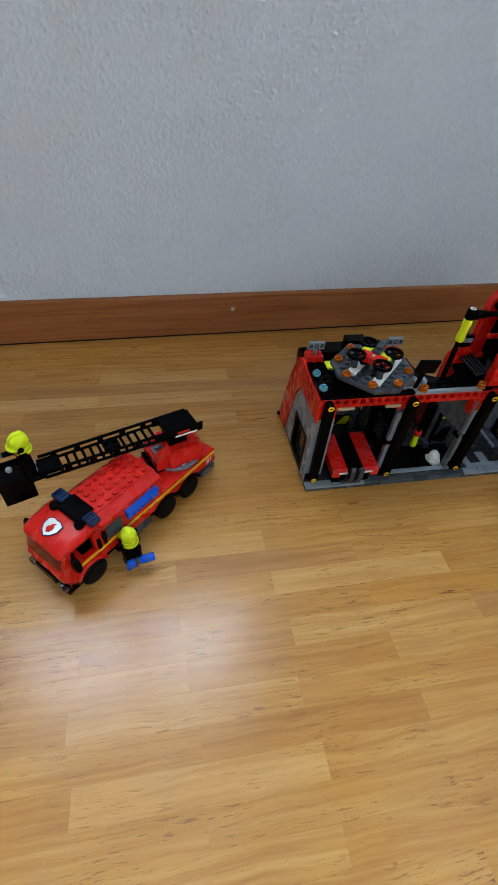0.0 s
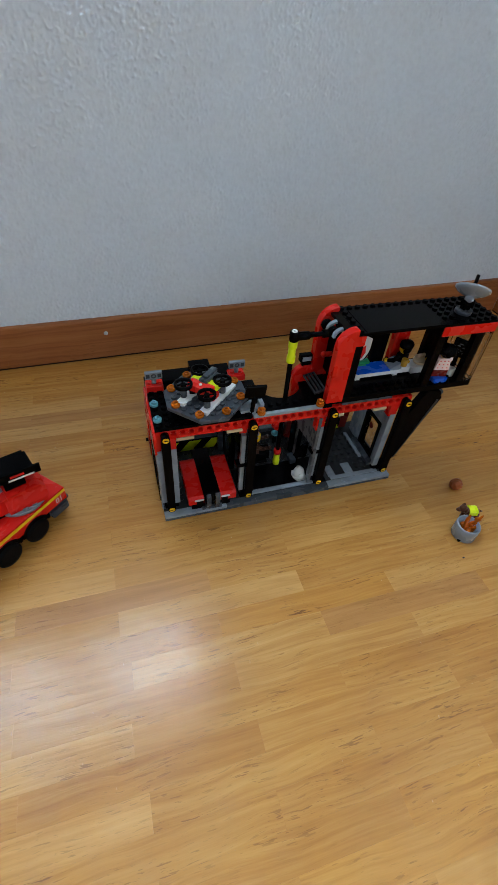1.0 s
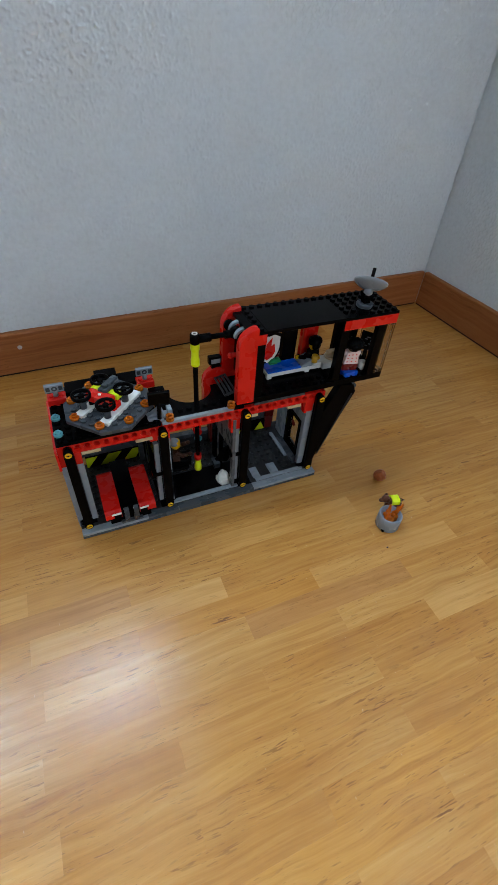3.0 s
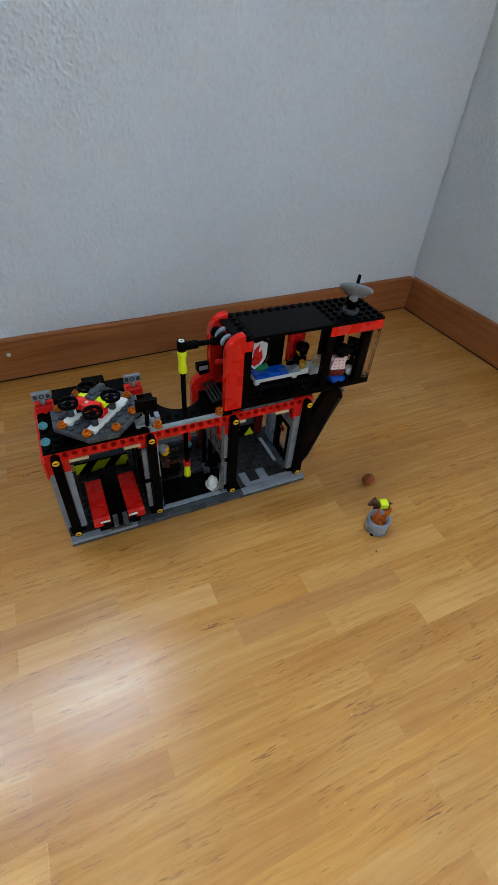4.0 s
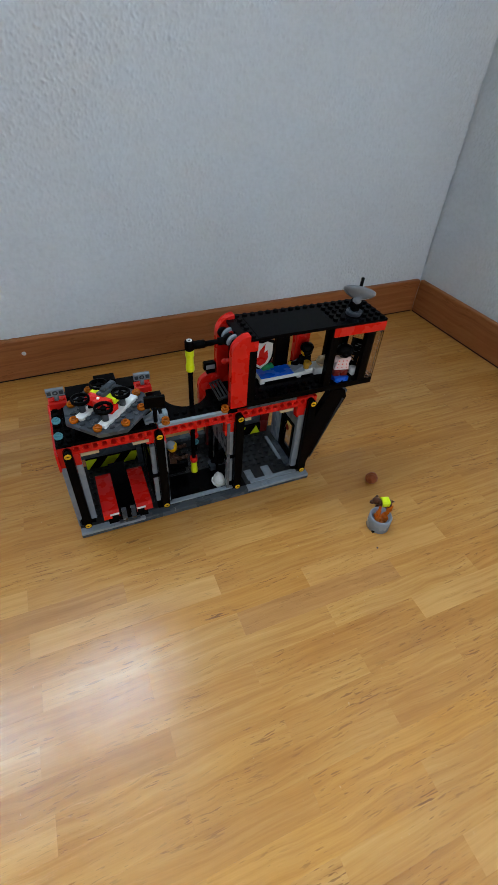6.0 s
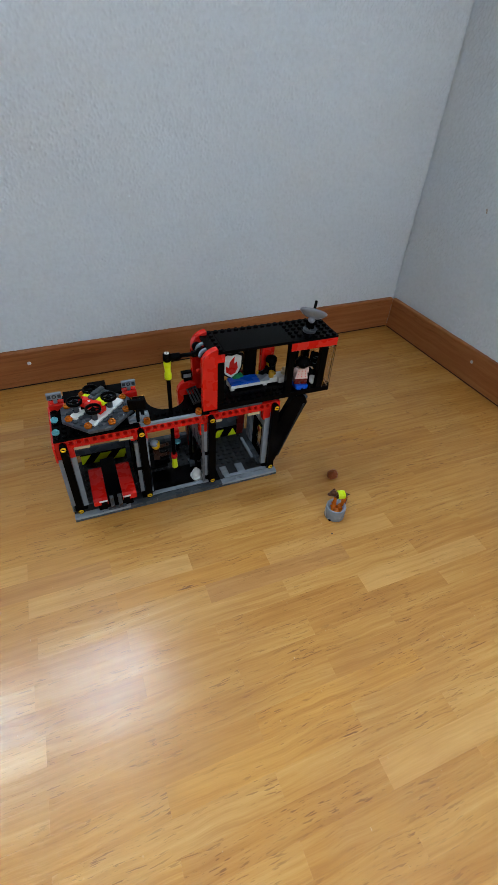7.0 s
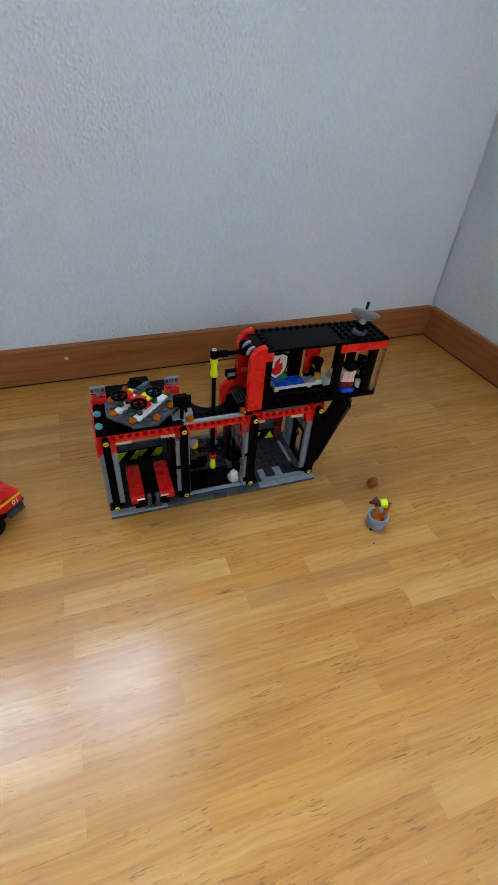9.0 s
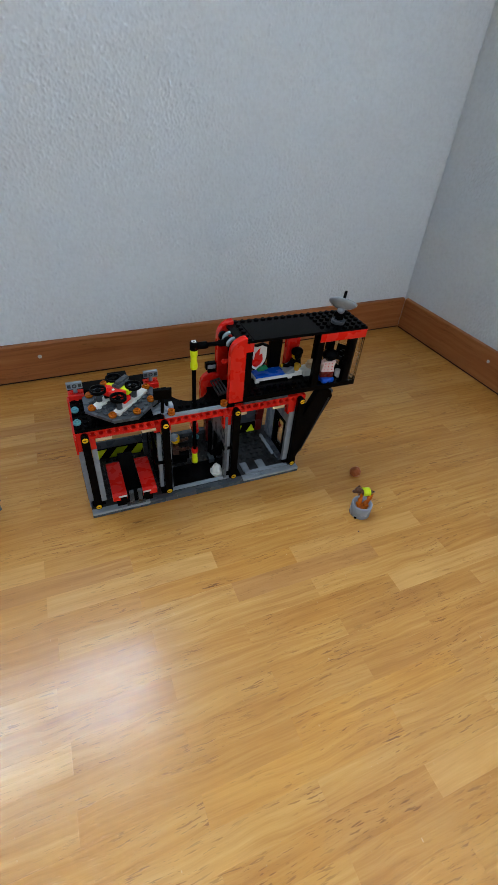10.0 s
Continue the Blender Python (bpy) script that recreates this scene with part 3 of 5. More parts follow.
part("beam_end", Geo().box(235.8, 247.8, 8.2, 15.8, 98, 112), RED, station)
for x0, x1 in ((10, 26), (56, 71), (166, 174), (206, 221)):
    part("lintel_tile", Geo().box(x0, x1, 7.2, 15.6, 99.2, 102.4), TAN, station, "small tan tile under the beam")
part("ledge_tile", Geo().box(10, 74, 8.4, 15.9, 112.2, 115.2), DGREY, station)
part("ledge_tile", Geo().box(81, 149, 7.6, 11.4, 112.4, 115.7), LGREY, station, "light grey ledge tile")
part("ledge_tile", Geo().box(170, 224, 8.4, 15.9, 112.2, 115.2), DGREY, station)

# west side: red tapering arch over a grey window panel
g = Geo()
outer = [(4, 112), (52, 113)] + [(64 + 22 * math.sin(radians(a)), 93 + 23 * math.cos(radians(a))) for a in range(-10, 71, 10)] + [(94, 82), (104, 54), (113, 22), (118, 3.2), (91, 3.2), (85, 22), (77, 52), (69, 76), (64, 84), (56, 88), (4, 89)]
part("side_arch", g.prism(outer, "x", -10.0, -8.05), RED, station, "red tapering side arch")
g = Geo()
for poly in ([(8, 6.4), (20, 6.4), (20, 88.6), (8, 88.6)], [(20, 56), (62, 56), (70, 72), (60, 86), (20, 88.6)], [(62, 56), (62, 6.4), (89, 6.4), (84, 26), (77, 52), (70, 72)]):
    g.prism(poly, "x", -8.9, -6.0)
part("side_panel", g, LGREY, station, "light grey side wall panel")
side = part("side_window_frame", Geo().box(-9.6, -4.4, 20, 25, 6.4, 56).box(-9.6, -4.4, 57, 62, 6.4, 56).box(-9.6, -4.4, 25, 57, 51, 56).box(-9.6, -4.4, 25, 57, 6.4, 11), BLACK, station, "black window frame")
part("pane", Geo().box(-5.2, -4.2, 25, 57, 11, 51, 0.1), T_CLEAR, side, "clear pane")
part("side_peg", Geo().cyl(-13, 115, 6, 2.2, 10, "x"), BLACK, station)

# partitions and rear walls
g = Geo().box(72, 77, 16, 22, 6.4, 62).box(72, 77, 46, 55, 6.4, 100).box(72, 77, 16, 46, 66, 100)
part("partition", g, BLACK, station, "black doorway between two bays")
part("partition", Geo().box(73, 76, 55.1, 77, 6.4, 88), DGREY, station, "dark grey wall panel")
part("door_post", Geo().box(66, 71.5, 78, 86, 6.4, 98), DGREY, station, "dark grey door post")
hz = part("hazard_board", Geo().box(9, 70, 86, 89, 3.4, 22), BLACK, station, "black board with neon yellow hazard stripes")
for x in (-4, 22, 48):
    a, b = max(x + 12, 9.2), min(x + 26, 69.8)
    poly = [(max(x, 9.2), 5), (min(x + 14, 69.8), 5), (b, 20.5), (a, 20.5)]
    part("stripe", Geo().prism(poly, "y", 85.7, 86.2), NEON, hz, "neon yellow stripe")
part("rear_post", Geo().box(-8, 2, 84, 92.4, 6.4, 105.8), DRED, station, "dark red rear post")
part("rear_post", Geo().box(70, 78, 87, 92.4, 6.4, 105.8), BLACK, station)
part("rear_board", Geo().box(4, 69.8, 86.4, 89.1, 22.2, 33), DGREY, station, "dark grey board over the hazard stripes")
part("rear_wall", Geo().box(80, 149.8, 86, 92.4, 6.4, 18), CHARCOAL_SHADED, station)
part("rear_ledge", Geo().box(80, 149.8, 85, 92.4, 18.1, 23.4), DGREY, station, "dark grey ledge along the open back")
part("rear_post", Geo().box(150, 166, 80, 92, 6.4, 62), DRED, station, "dark red rear post")
part("rear_wall", Geo().box(166, 236, 88.2, 92.4, 6.4, 50), DGREY, station, "low dark grey rear wall")
part("rear_post", Geo().prism([(223.2, 6.6), (232, 6.6), (236, 60), (236, 112), (224, 112), (224, 60)], "y", 84, 88), DRED, station, "dark red rear post")
hz = part("hazard_board", Geo().box(186, 223, 84, 87, 6.6, 21), BLACK, station, "black board with neon yellow hazard stripes")
part("stripe", Geo().prism([(209.5, 7.2), (222.5, 7.2), (217, 19.5)], "y", 83.4, 84.2), NEON, hz, "neon yellow triangle")
part("stripe", Geo().prism([(188, 7.2), (197, 7.2), (203, 19.5), (194, 19.5)], "y", 83.4, 84.2), NEON, hz, "neon yellow stripe")
# grey door leaf between the middle bay and the overhang bay, with a black frame
g = Geo()
for poly in ([(7, 59), (45, 54), (56, 58), (56, 100), (7, 100)], [(45, 6.4), (52, 6.4), (52, 56.8), (45, 54)], [(5, 6.4), (11, 6.4), (11, 58.4), (7, 59), (5, 59)]):
    g.prism(poly, "x", 148.6, 151.6)
part("side_door", g, LGREY_SHADED, station, "light grey side wall with an open doorway, shade put into its colour")
part("door_frame", Geo().box(146.4, 153.6, 52.2, 62, 6.4, 56.4).box(148.0, 152.2, 42.6, 45, 6.4, 54), BLACK, station)
part("door_brick", Geo().box(141, 148, 38, 50, 6.5, 13), DGREY, station, "small dark grey brick by the doorway")
# east wall with its framed window
g = Geo()
for y0, y1, z0, z1 in ((15.2, 25, 6.4, 100), (54, 80, 6.4, 100), (25, 54, 62, 100), (25, 54, 6.4, 9.2)):
    g.box(236.4, 242, y0, y1, z0, z1)
part("side_panel", g, LGREY, station, "light grey side wall panel")
east = part("side_window_frame", Geo().box(235.2, 243, 24, 28, 7, 62).box(235.2, 243, 51, 55, 7, 62).box(235.2, 243, 28, 51, 58, 62).box(235.2, 243, 28, 51, 7, 11), BLACK, station, "black window frame")
part("pane", Geo().box(238.6, 239.4, 28, 51, 11, 58, 0.1), T_CLEAR, east, "clear pane")
part("pane_mark", Geo().ball(238.2, 43, 44, 0.5, 4.2, 4.2), DRED, east, "dark red mark on the pane")
part("side_base", Geo().box(228, 236.2, 16, 60, 6.4, 10), DGREY, station)
part("kerb_strip", Geo().box(224, 228, 30, 72, 6.4, 9), LGREY, station, "light grey kerb strip")

# slanted black strut under the overhang
g = Geo().prism([(247.8, 13), (249.5, 17), (285, 103), (281, 112), (265, 114.8), (250.4, 84), (247.8, 76)], "y", 8, 16)
part("strut", g, BLACK, station, "slanted black strut under the overhang")
part("strut_rib", Geo().prism([(252, 22), (254, 24), (281.5, 101), (279.5, 102)], "y", 7.2, 8.1), CHARCOAL_SHADED, station)
part("strut_hinge", Geo().cyl(282, 9.2, 109.5, 3.2, 12, "y"), DGREY, station)

# left roof
g = Geo().box(-8, 80, 8, 88, 112.2, 115.4)
g.studs(-8, 8, 11, 10, 115.4, [(i, j) for i in range(4, 10) for j in range(2, 7)])
part("roof_plate", g, BLACK, station, "black studded roof plate")
part("roof_step", Geo().box(-8, 80, 80, 92, 106, 112), BLACK, station)
part("roof_flap", Geo().box(8, 76, 70, 88, 117.4, 120.6), BLACK, station)
part("roof_block", Geo().box(36, 56, 76, 88, 120.6, 128), BLACK, station)
part("roof_tile", Geo().box(8.5, 22, 46, 58, 117.2, 119), NEON, station, "neon yellow tile")
for y in (40, 18):
    g = Geo().cyl(-4, y, 117.2, 3.9, 2.4).lathe(((2.4, 2.3), (2.4, 4.0), (1.5, 4.0), (1.5, 2.6)), (-4, y, 117.2), "z", 16, True)
    part("round_light", g, T_TEAL, station, "clear light blue round stud")
for x, y in ((0, 60), (80, 62)):
    g = Geo().box(x - 8, x + 8, y, y + 12, 115.4, 122.4, 0.6).studs(x - 8, y + 2, 2, 1, 122.4)
    part("lamp_block", g, RED, station, "red block with a floodlight")
    g = Geo().box(x - 7.9, x + 7.9, -1.6, 1.6, 0, 8.0).moved(shift(0, 0, 0, 6, 0, 0)).cyl(x, 0, -5, 2.2, 6)
    lamp = part("floodlight", g.moved(shift(0, y + 5, 128.5)), LGREY, station, "light grey floodlight")
    g = Geo()
    for dx in (-5.3, 5.3):
        g.box(x + dx - 1.7, x + dx + 1.7, -1.9, -1.5, 1.8, 6.2)
    g.ring(x, -2.0, 4.0, 2.4, 1.3, 0.5, "y", 16)
    part("lens", g.moved(shift(0, 0, 0, 6, 0, 0)).moved(shift(0, y + 5, 128.5)), DGREY, lamp, "dark grey lens marks")

# landing pad, turned by 45 degrees on a short mast, reaching out over the front
PX, PY, PZ = 40.5, 24.5, 134.6
corners = [(35.5, 11.5), (11.5, 35.5), (-11.5, 35.5), (-35.5, 11.5), (-35.5, -11.5), (-11.5, -35.5), (11.5, -35.5), (35.5, -11.5)]
pad = part("landing_pad", Geo().prism([(PX + x, PY + y) for x, y in corners], "z", PZ - 3.2, PZ), DGREY, station, "dark bluish grey octagonal landing pad")
g = Geo()
for i in range(-4, 4):
    for j in range(-4, 4):
        u, v = 8 * i + 4, 8 * j + 4
        if abs(u - v) < 46 and abs(u + v) < 46 and not (v == 12 and u < 12) and not (v == -12 and -28 < u < 26):
            g.stud(PX + 0.7071 * (u - v), PY + 0.7071 * (u + v), PZ)
part("pad_studs", g, DGREY, pad)
part("pad_foot", Geo().cyl(PX, PY + 4, 115.4, 14, PZ - 119, "z", 28), BLACK, station)
for u0, u1, v in ((-25, 23, -13.4), (-26, 10, 9.5)):
    g = Geo().box(u0, u1, v - 4, v + 4, PZ + 0.1, PZ + 3.3).moved(shift(PX, PY, 0, 0, 0, 45))
    part("pad_bar", g, WHITE, pad, "white tile bar")
for k, (x, y) in enumerate(corners):
    if k == 1:
        continue
    x, y = PX + (x * 28.5 / 35.5 if abs(x) > 20 else x), PY + (y * 28.5 / 35.5 if abs(y) > 20 else y)
    g = Geo().cyl(x, y, PZ + 0.6, 3.9, 2.4).lathe(((2.5, 2.3), (2.5, 3.9), (1.5, 3.9), (1.5, 2.6)), (x, y, PZ + 0.6), "z", 16, True)
    part("pad_light", g, T_ORANGE, pad, "clear orange round stud")

# roof over the middle bay, with a round bite for the pole
ring_cut = [(117.5 + 22 * math.cos(radians(a)), 50 - 22 * math.sin(radians(a))) for a in range(0, 181, 10)]
poly = [(81, 8.2), (159, 8.2), (159, 62), (139.5, 62)] + ring_cut + [(95.5, 62), (81, 62)]
g = Geo().prism(poly, "z", 112.2, 115.4)
for x, y in [(85 + 8 * i, 20) for i in range(9)] + [(85, 28 + 8 * i) for i in range(4)] + [(151, 28 + 8 * i) for i in range(4)] + [(93, 28), (143, 28)]:
    if math.hypot(x - 117.5, y - 50) > 25:
        g.stud(x, y, 115.4)
part("roof_plate", g, BLACK, station, "black roof plate with a round bite for the pole")
for x in (88.5, 146.5):
    g = Geo().cyl(x, 9.5, 115.9, 3.9, 2.2).lathe(((2.6, 2.1), (3.6, 5.2), (2.4, 5.2), (1.6, 2.5)), (x, 9.5, 115.9), "z", 16, True)
    part("orange_light", g, T_ORANGE, station, "clear orange round stud")
part("tilt_panel", Geo().box(-9, 9, -1.4, 1.4, 0, 15, 0.5).moved(shift(79.5, 6, 139, 14, 0, -6)).rod((79.5, 10, 120), (79.5, 6, 141), 2.0), BLACK, station, "black tilted panel")
g = Geo().box(70, 80, 12, 22, 116, 119.2).box(80, 84, 13, 21, 115.6, 124).box(88, 92, 13, 21, 115.6, 124).box(80, 92, 13, 21, 115.6, 118.6).cyl(82, 10.5, 116.6, 1.8, 4, "y")
part("grey_clip", g.prism([(70, 119), (82, 119), (80, 126), (74, 122)], "y", 15, 19), LGREY, station, "light grey clip")

# fire pole with its neon sleeves and the arm that carries it
pole = part("fire_pole", Geo().cyl(119.3, 30, 24, 2.3, 150), BLACK, station, "black pole through the roof")
part("sleeve", Geo().lathe(((3.6, 0), (4.0, 1), (4.0, 6), (3.4, 8), (3.4, 14), (4.0, 16), (4.0, 21), (3.6, 22)), (119.3, 30, 154), "z", 18), NEON, pole, "neon yellow sleeve")
part("sleeve", Geo().lathe(((2.6, 0), (3.8, 0.6), (3.8, 6), (3.3, 8), (3.3, 14), (3.6, 16)), (119.3, 30, 22), "z", 18), NEON, pole, "neon yellow sleeve")
part("collar", Geo().lathe(((3.9, 0), (4.1, 3), (3.6, 6)), (119.3, 30, 38.2), "z", 18), RED, pole, "red collar")
g = Geo().lathe(((3.6, 0), (4.2, 1), (4.2, 8.5), (3.6, 9.4)), (119.3, 30, 175.5), "z", 18).cyl(119.3, 30, 179.6, 3.8, 14, "x").cyl(133, 30, 179.6, 2.3, 24, "x").cyl(146, 30, 179.6, 3.6, 8, "x")
part("pole_arm", g, BLACK, pole, "black arm holding the pole")
part("pole_tip", Geo().ring(119.3, 30, 184.8, 2.6, 1.2, 0.6), WHITE, pole, "white axle tip")

# upper storey: floor, posts, arches, roof
g = Geo().box(152, 312, 8, 56, 115.4, 121.8).studs(176, 8, 16, 2, 121.8)
part("upper_floor", g, BLACK, station, "black studded floor of the upper storey")


def arch_poly(x0):
    return [(x0, 118)] + [(x0 + 17 + 17 * math.cos(radians(a)), 176 + 17 * math.sin(radians(a))) for a in range(180, 89, -10)] + [(x0 + 17, 187), (x0 + 24.5, 187), (x0 + 24.5, 177.5), (x0 + 16.4, 177.5), (x0 + 16.4, 118)]


for y0, y1, lab in ((7.6, 15.6, "red rounded arch at the front"), (48.4, 56.4, "red rounded arch at the rear")):
    g = Geo().prism(arch_poly(151.5), "y", y0, y1)
    part("end_arch", g, RED, station, lab)
part("end_post", Geo().box(168.2, 176, 8.6, 15.4, 121.8, 177.4), BLACK, station)
part("end_post", Geo().box(168.2, 176, 48.6, 55.4, 121.8, 177.4), BLACK, station)
part("end_wall", Geo().box(163, 166, 15.8, 48.2, 130, 176), BLACK, station)
part("arch_step", Geo().box(148, 167, 8.4, 15.4, 115.6, 118), BLACK, station)
g = Geo()
for k in range(4):
    g.box(3.4 * k, 3.4 * k + 1.7, 0, 30, 0, 2.4, 0.3)
g.box(0, 12, 0, 2, 0, 2.2).box(0, 12, 28, 30, 0, 2.2)
part("grille", g.moved(shift(143, 17, 122.5, 0, -14, 0)), CHARCOAL_SHADED, station, "dark slatted grille")
for y in (20, 33):
    g = Geo().prism(arc(160, 180, 8.6, 178, 85, 8) + arc(160, 180, 6.4, 85, 178, 8), "y", y, y + 3.6)
    part("roof_hook", g, LGREY, station, "light grey hook")
    part("roof_hinge", Geo().cyl(155, y + 6, 181, 5, 5, "y"), BLACK, station)
part("red_knob", Geo().cyl(155, 37, 153, 2.4, 8, "x").ball(155, 37, 153, 2.6, 2.8, 2.8), RED, station, "red round knob")
part("window_post", Geo().box(252.5, 260.5, 8.4, 15, 121.8, 187), BLACK, station)
part("window_post", Geo().box(293.5, 302, 8.4, 15, 121.8, 187), BLACK, station)
part("window_post", Geo().box(293.5, 302, 48, 55.6, 121.8, 187), BLACK, station)
part("window_post", Geo().box(216, 231, 50, 55.6, 121.8, 187), BLACK, station)
part("window_post", Geo().box(237, 253, 48, 55.6, 121.8, 187), RED, station, "red rear post")
part("window_post", Geo().box(276, 288, 50, 55.6, 121.8, 187), BLACK, station)
part("roof_beam", Geo().box(254, 312, 7.8, 15.6, 177.4, 187), RED, station, "red roof beam")
part("roof_beam", Geo().box(176, 312, 48.2, 56, 178, 187), BLACK, station)
part("roof_beam", Geo().box(304, 312, 15.7, 48, 178, 187), BLACK, station)
end = part("end_window", Geo().box(302.2, 312, 8.2, 11, 121.8, 177.3).box(302.2, 312, 52.6, 55.6, 121.8, 177.3).box(309, 312, 11, 52.6, 121.8, 125).box(309, 312, 11, 52.6, 174, 177.3), T_SMOKE, station, "clear end window")
part("pane", Geo().box(310, 311, 11, 52.6, 125, 174, 0.1), T_SMOKE, end)
g = Geo().box(168, 312, 8, 56, 186.9, 189.6)
g.studs(168, 48, 18, 1, 189.6).studs(168, 8, 1, 5, 189.6).studs(256, 8, 7, 5, 189.6, [(2, 1), (3, 1), (2, 2), (3, 2), (0, 0), (1, 0), (2, 0)])
g.box(160, 168, 16, 48, 186.9, 189.6)
part("roof_plate", g, BLACK, station, "black studded roof plate")
part("roof_tile", Geo().box(176.2, 256, 8, 47.6, 189.7, 190.1), BLACK, station, "smooth black roof tile")

# satellite dish on a jointed bracket
dish = part("dish_foot", Geo().cyl(284, 26, 189.7, 7.9, 3.2, "z", 26).cyl(284, 26, 192.8, 3.4, 4), DGREY, station, "dark grey round foot")
part("joint", Geo().box(280.4, 287.4, 22.5, 29.5, 193, 203, 0.8).cyl(278.5, 25, 200, 3, 11, "x"), BLACK, dish, "black joint")
part("knuckle", Geo().ball(283.4, 24.6, 204, 4.2, 4.2, 3.4, 14, 10), LGREY, dish, "light grey knuckle")
tilt = Matrix.Translation((283, 24, 203)) @ Vector((0.40, 0.445, 0.80)).to_track_quat("Z", "Y").to_matrix().to_4x4()
prof = [(3.2, 0), (3.2, 3), (8, 4.2), (12.5, 6.4), (15.4, 9.0), (15.6, 10.4), (14.8, 10.4), (12.0, 7.8), (8, 5.7), (3, 4.9), (0.3, 4.8)]
part("dish", Geo().lathe(prof, (0, 0, 0), "z", 36).moved(tilt), LGREY, dish, "light grey round dish")
part("antenna", Geo().cyl(0, 0, 4.6, 1.6, 18).moved(tilt), BLACK, dish, "black antenna stub")

# rear pieces beside the pole
g = Geo().prism([(133, 92), (133, 114)] + arc(147, 119, 14, 180, 90, 8) + [(156, 133), (156, 92)], "y", 49, 56)
part("rear_arch", g, RED, station, "red curved rear panel")
g = Geo().box(139, 151.4, 50, 56, 137, 145, 0.6)
box = part("rear_screen", g, BLACK, station, "black screen box")
part("screen_face", Geo().box(141, 150, 49.4, 50.1, 138.4, 143), LGREY, box, "grey screen face")
part("rear_neck", Geo().box(142, 151, 51, 55.8, 131, 136), BLACK, station)

# inside the left bay: red carriage with a black groove and grey couplings, on a black chassis
rail = [(-6, 21.5), (-6, 28.6), (-3, 30.6), (44, 33), (48, 31), (48, 20)]
car = part("carriage", Geo().prism(rail, "x", 16, 31.4).prism(rail, "x", 48.6, 64.5), RED, station, "red carriage with two rails")
part("groove", Geo().prism([(-4, 21), (-4, 28), (0, 29.4), (60, 33), (60, 12), (40, 12)], "x", 31.5, 48.5), BLACK, car, "black centre groove")
part("end_tile", Geo().box(22, 31.2, -7, -6.1, 26.4, 28.6).box(49, 57.5, -7, -6.1, 26.4, 28.6), WHITE, car, "white end tiles")
part("chassis", Geo().box(20, 60, 0, 46, 6.6, 19.8).box(24, 31, -6.5, 0, 20, 26).box(49, 56, -6.5, 0, 20, 26), BLACK, car, "black chassis")
g = Geo()
for x in (36, 45):
    g.prism([(-3, 7), (3, 7), (-4.6, 30), (-7, 35), (-9.6, 33), (-9, 20), (-5, 12)], "x", x - 2.2, x + 2.2)
part("coupling", g.box(30, 51, -3.2, 4, 6.6, 9.4), DGREY, car, "grey coupling prongs")

# inside the middle bay
part("shelf", Geo().box(86, 112, 38, 62, 17, 20).box(86, 90, 38, 62, 6.4, 17), BLACK, station)
part("cup_stand", Geo().cyl(134.5, 77, 6.4, 2.4, 13), BLACK, station)
part("cup_light", Geo().lathe(((3.0, 0), (4.4, 0.6), (4.6, 2.6), (3.6, 2.6), (3.2, 1.2), (0.3, 1.0)), (134.5, 77, 19.5), "z", 18), T_TEAL, station, "clear light blue round light")
part("hose_reel", Geo().cyl(132, 66, 40, 4, 8, "y").box(128, 136, 70, 82, 36, 48), RED, station, "small red reel")
g = Geo().prism([(138, 32), (150, 27), (153, 30), (153, 48), (147, 46)], "y", 26, 29)
part("door_flap", g, BLACK, station)

# ---- toy figures, each one plain mesh ----
def helmet(g, z):
    """A fire helmet: a smooth dome drawn down over ears and neck, a low crest and a short peak."""
    g.lathe(((6.5, -0.5), (6.8, 2), (6.5, 5.0), (5.2, 8.0), (2.8, 9.9), (0.2, 10.4)), (0, 0.6, z), "z", 26)
    outer, inner = arc(0, 0.6, 6.8, -35, 215, 18), arc(0, 0.6, 5.7, 215, -35, 18)
    g.prism(outer + inner, "z", z - 4.4, z - 0.2, True)
    back, lip = arc(0, 0.8, 7.3, 10, 170, 14), arc(0, 0.6, 5.8, 170, 10, 14)
    g.prism(back + lip, "z", z - 6.6, z - 4.3, True)
    g.prism(arc(0, -1.4, 7.6, 205, 335, 12) + arc(0, 0.6, 5.8, 335, 205, 12), "z", z - 0.6, z + 0.9, True)
    g.prism([(-7.0, z + 2), (-5.6, z + 7.6), (-2, z + 10.7), (4, z + 10.7), (7.0, z + 6.6), (7.8, z + 1)], "x", -1.6, 1.6)


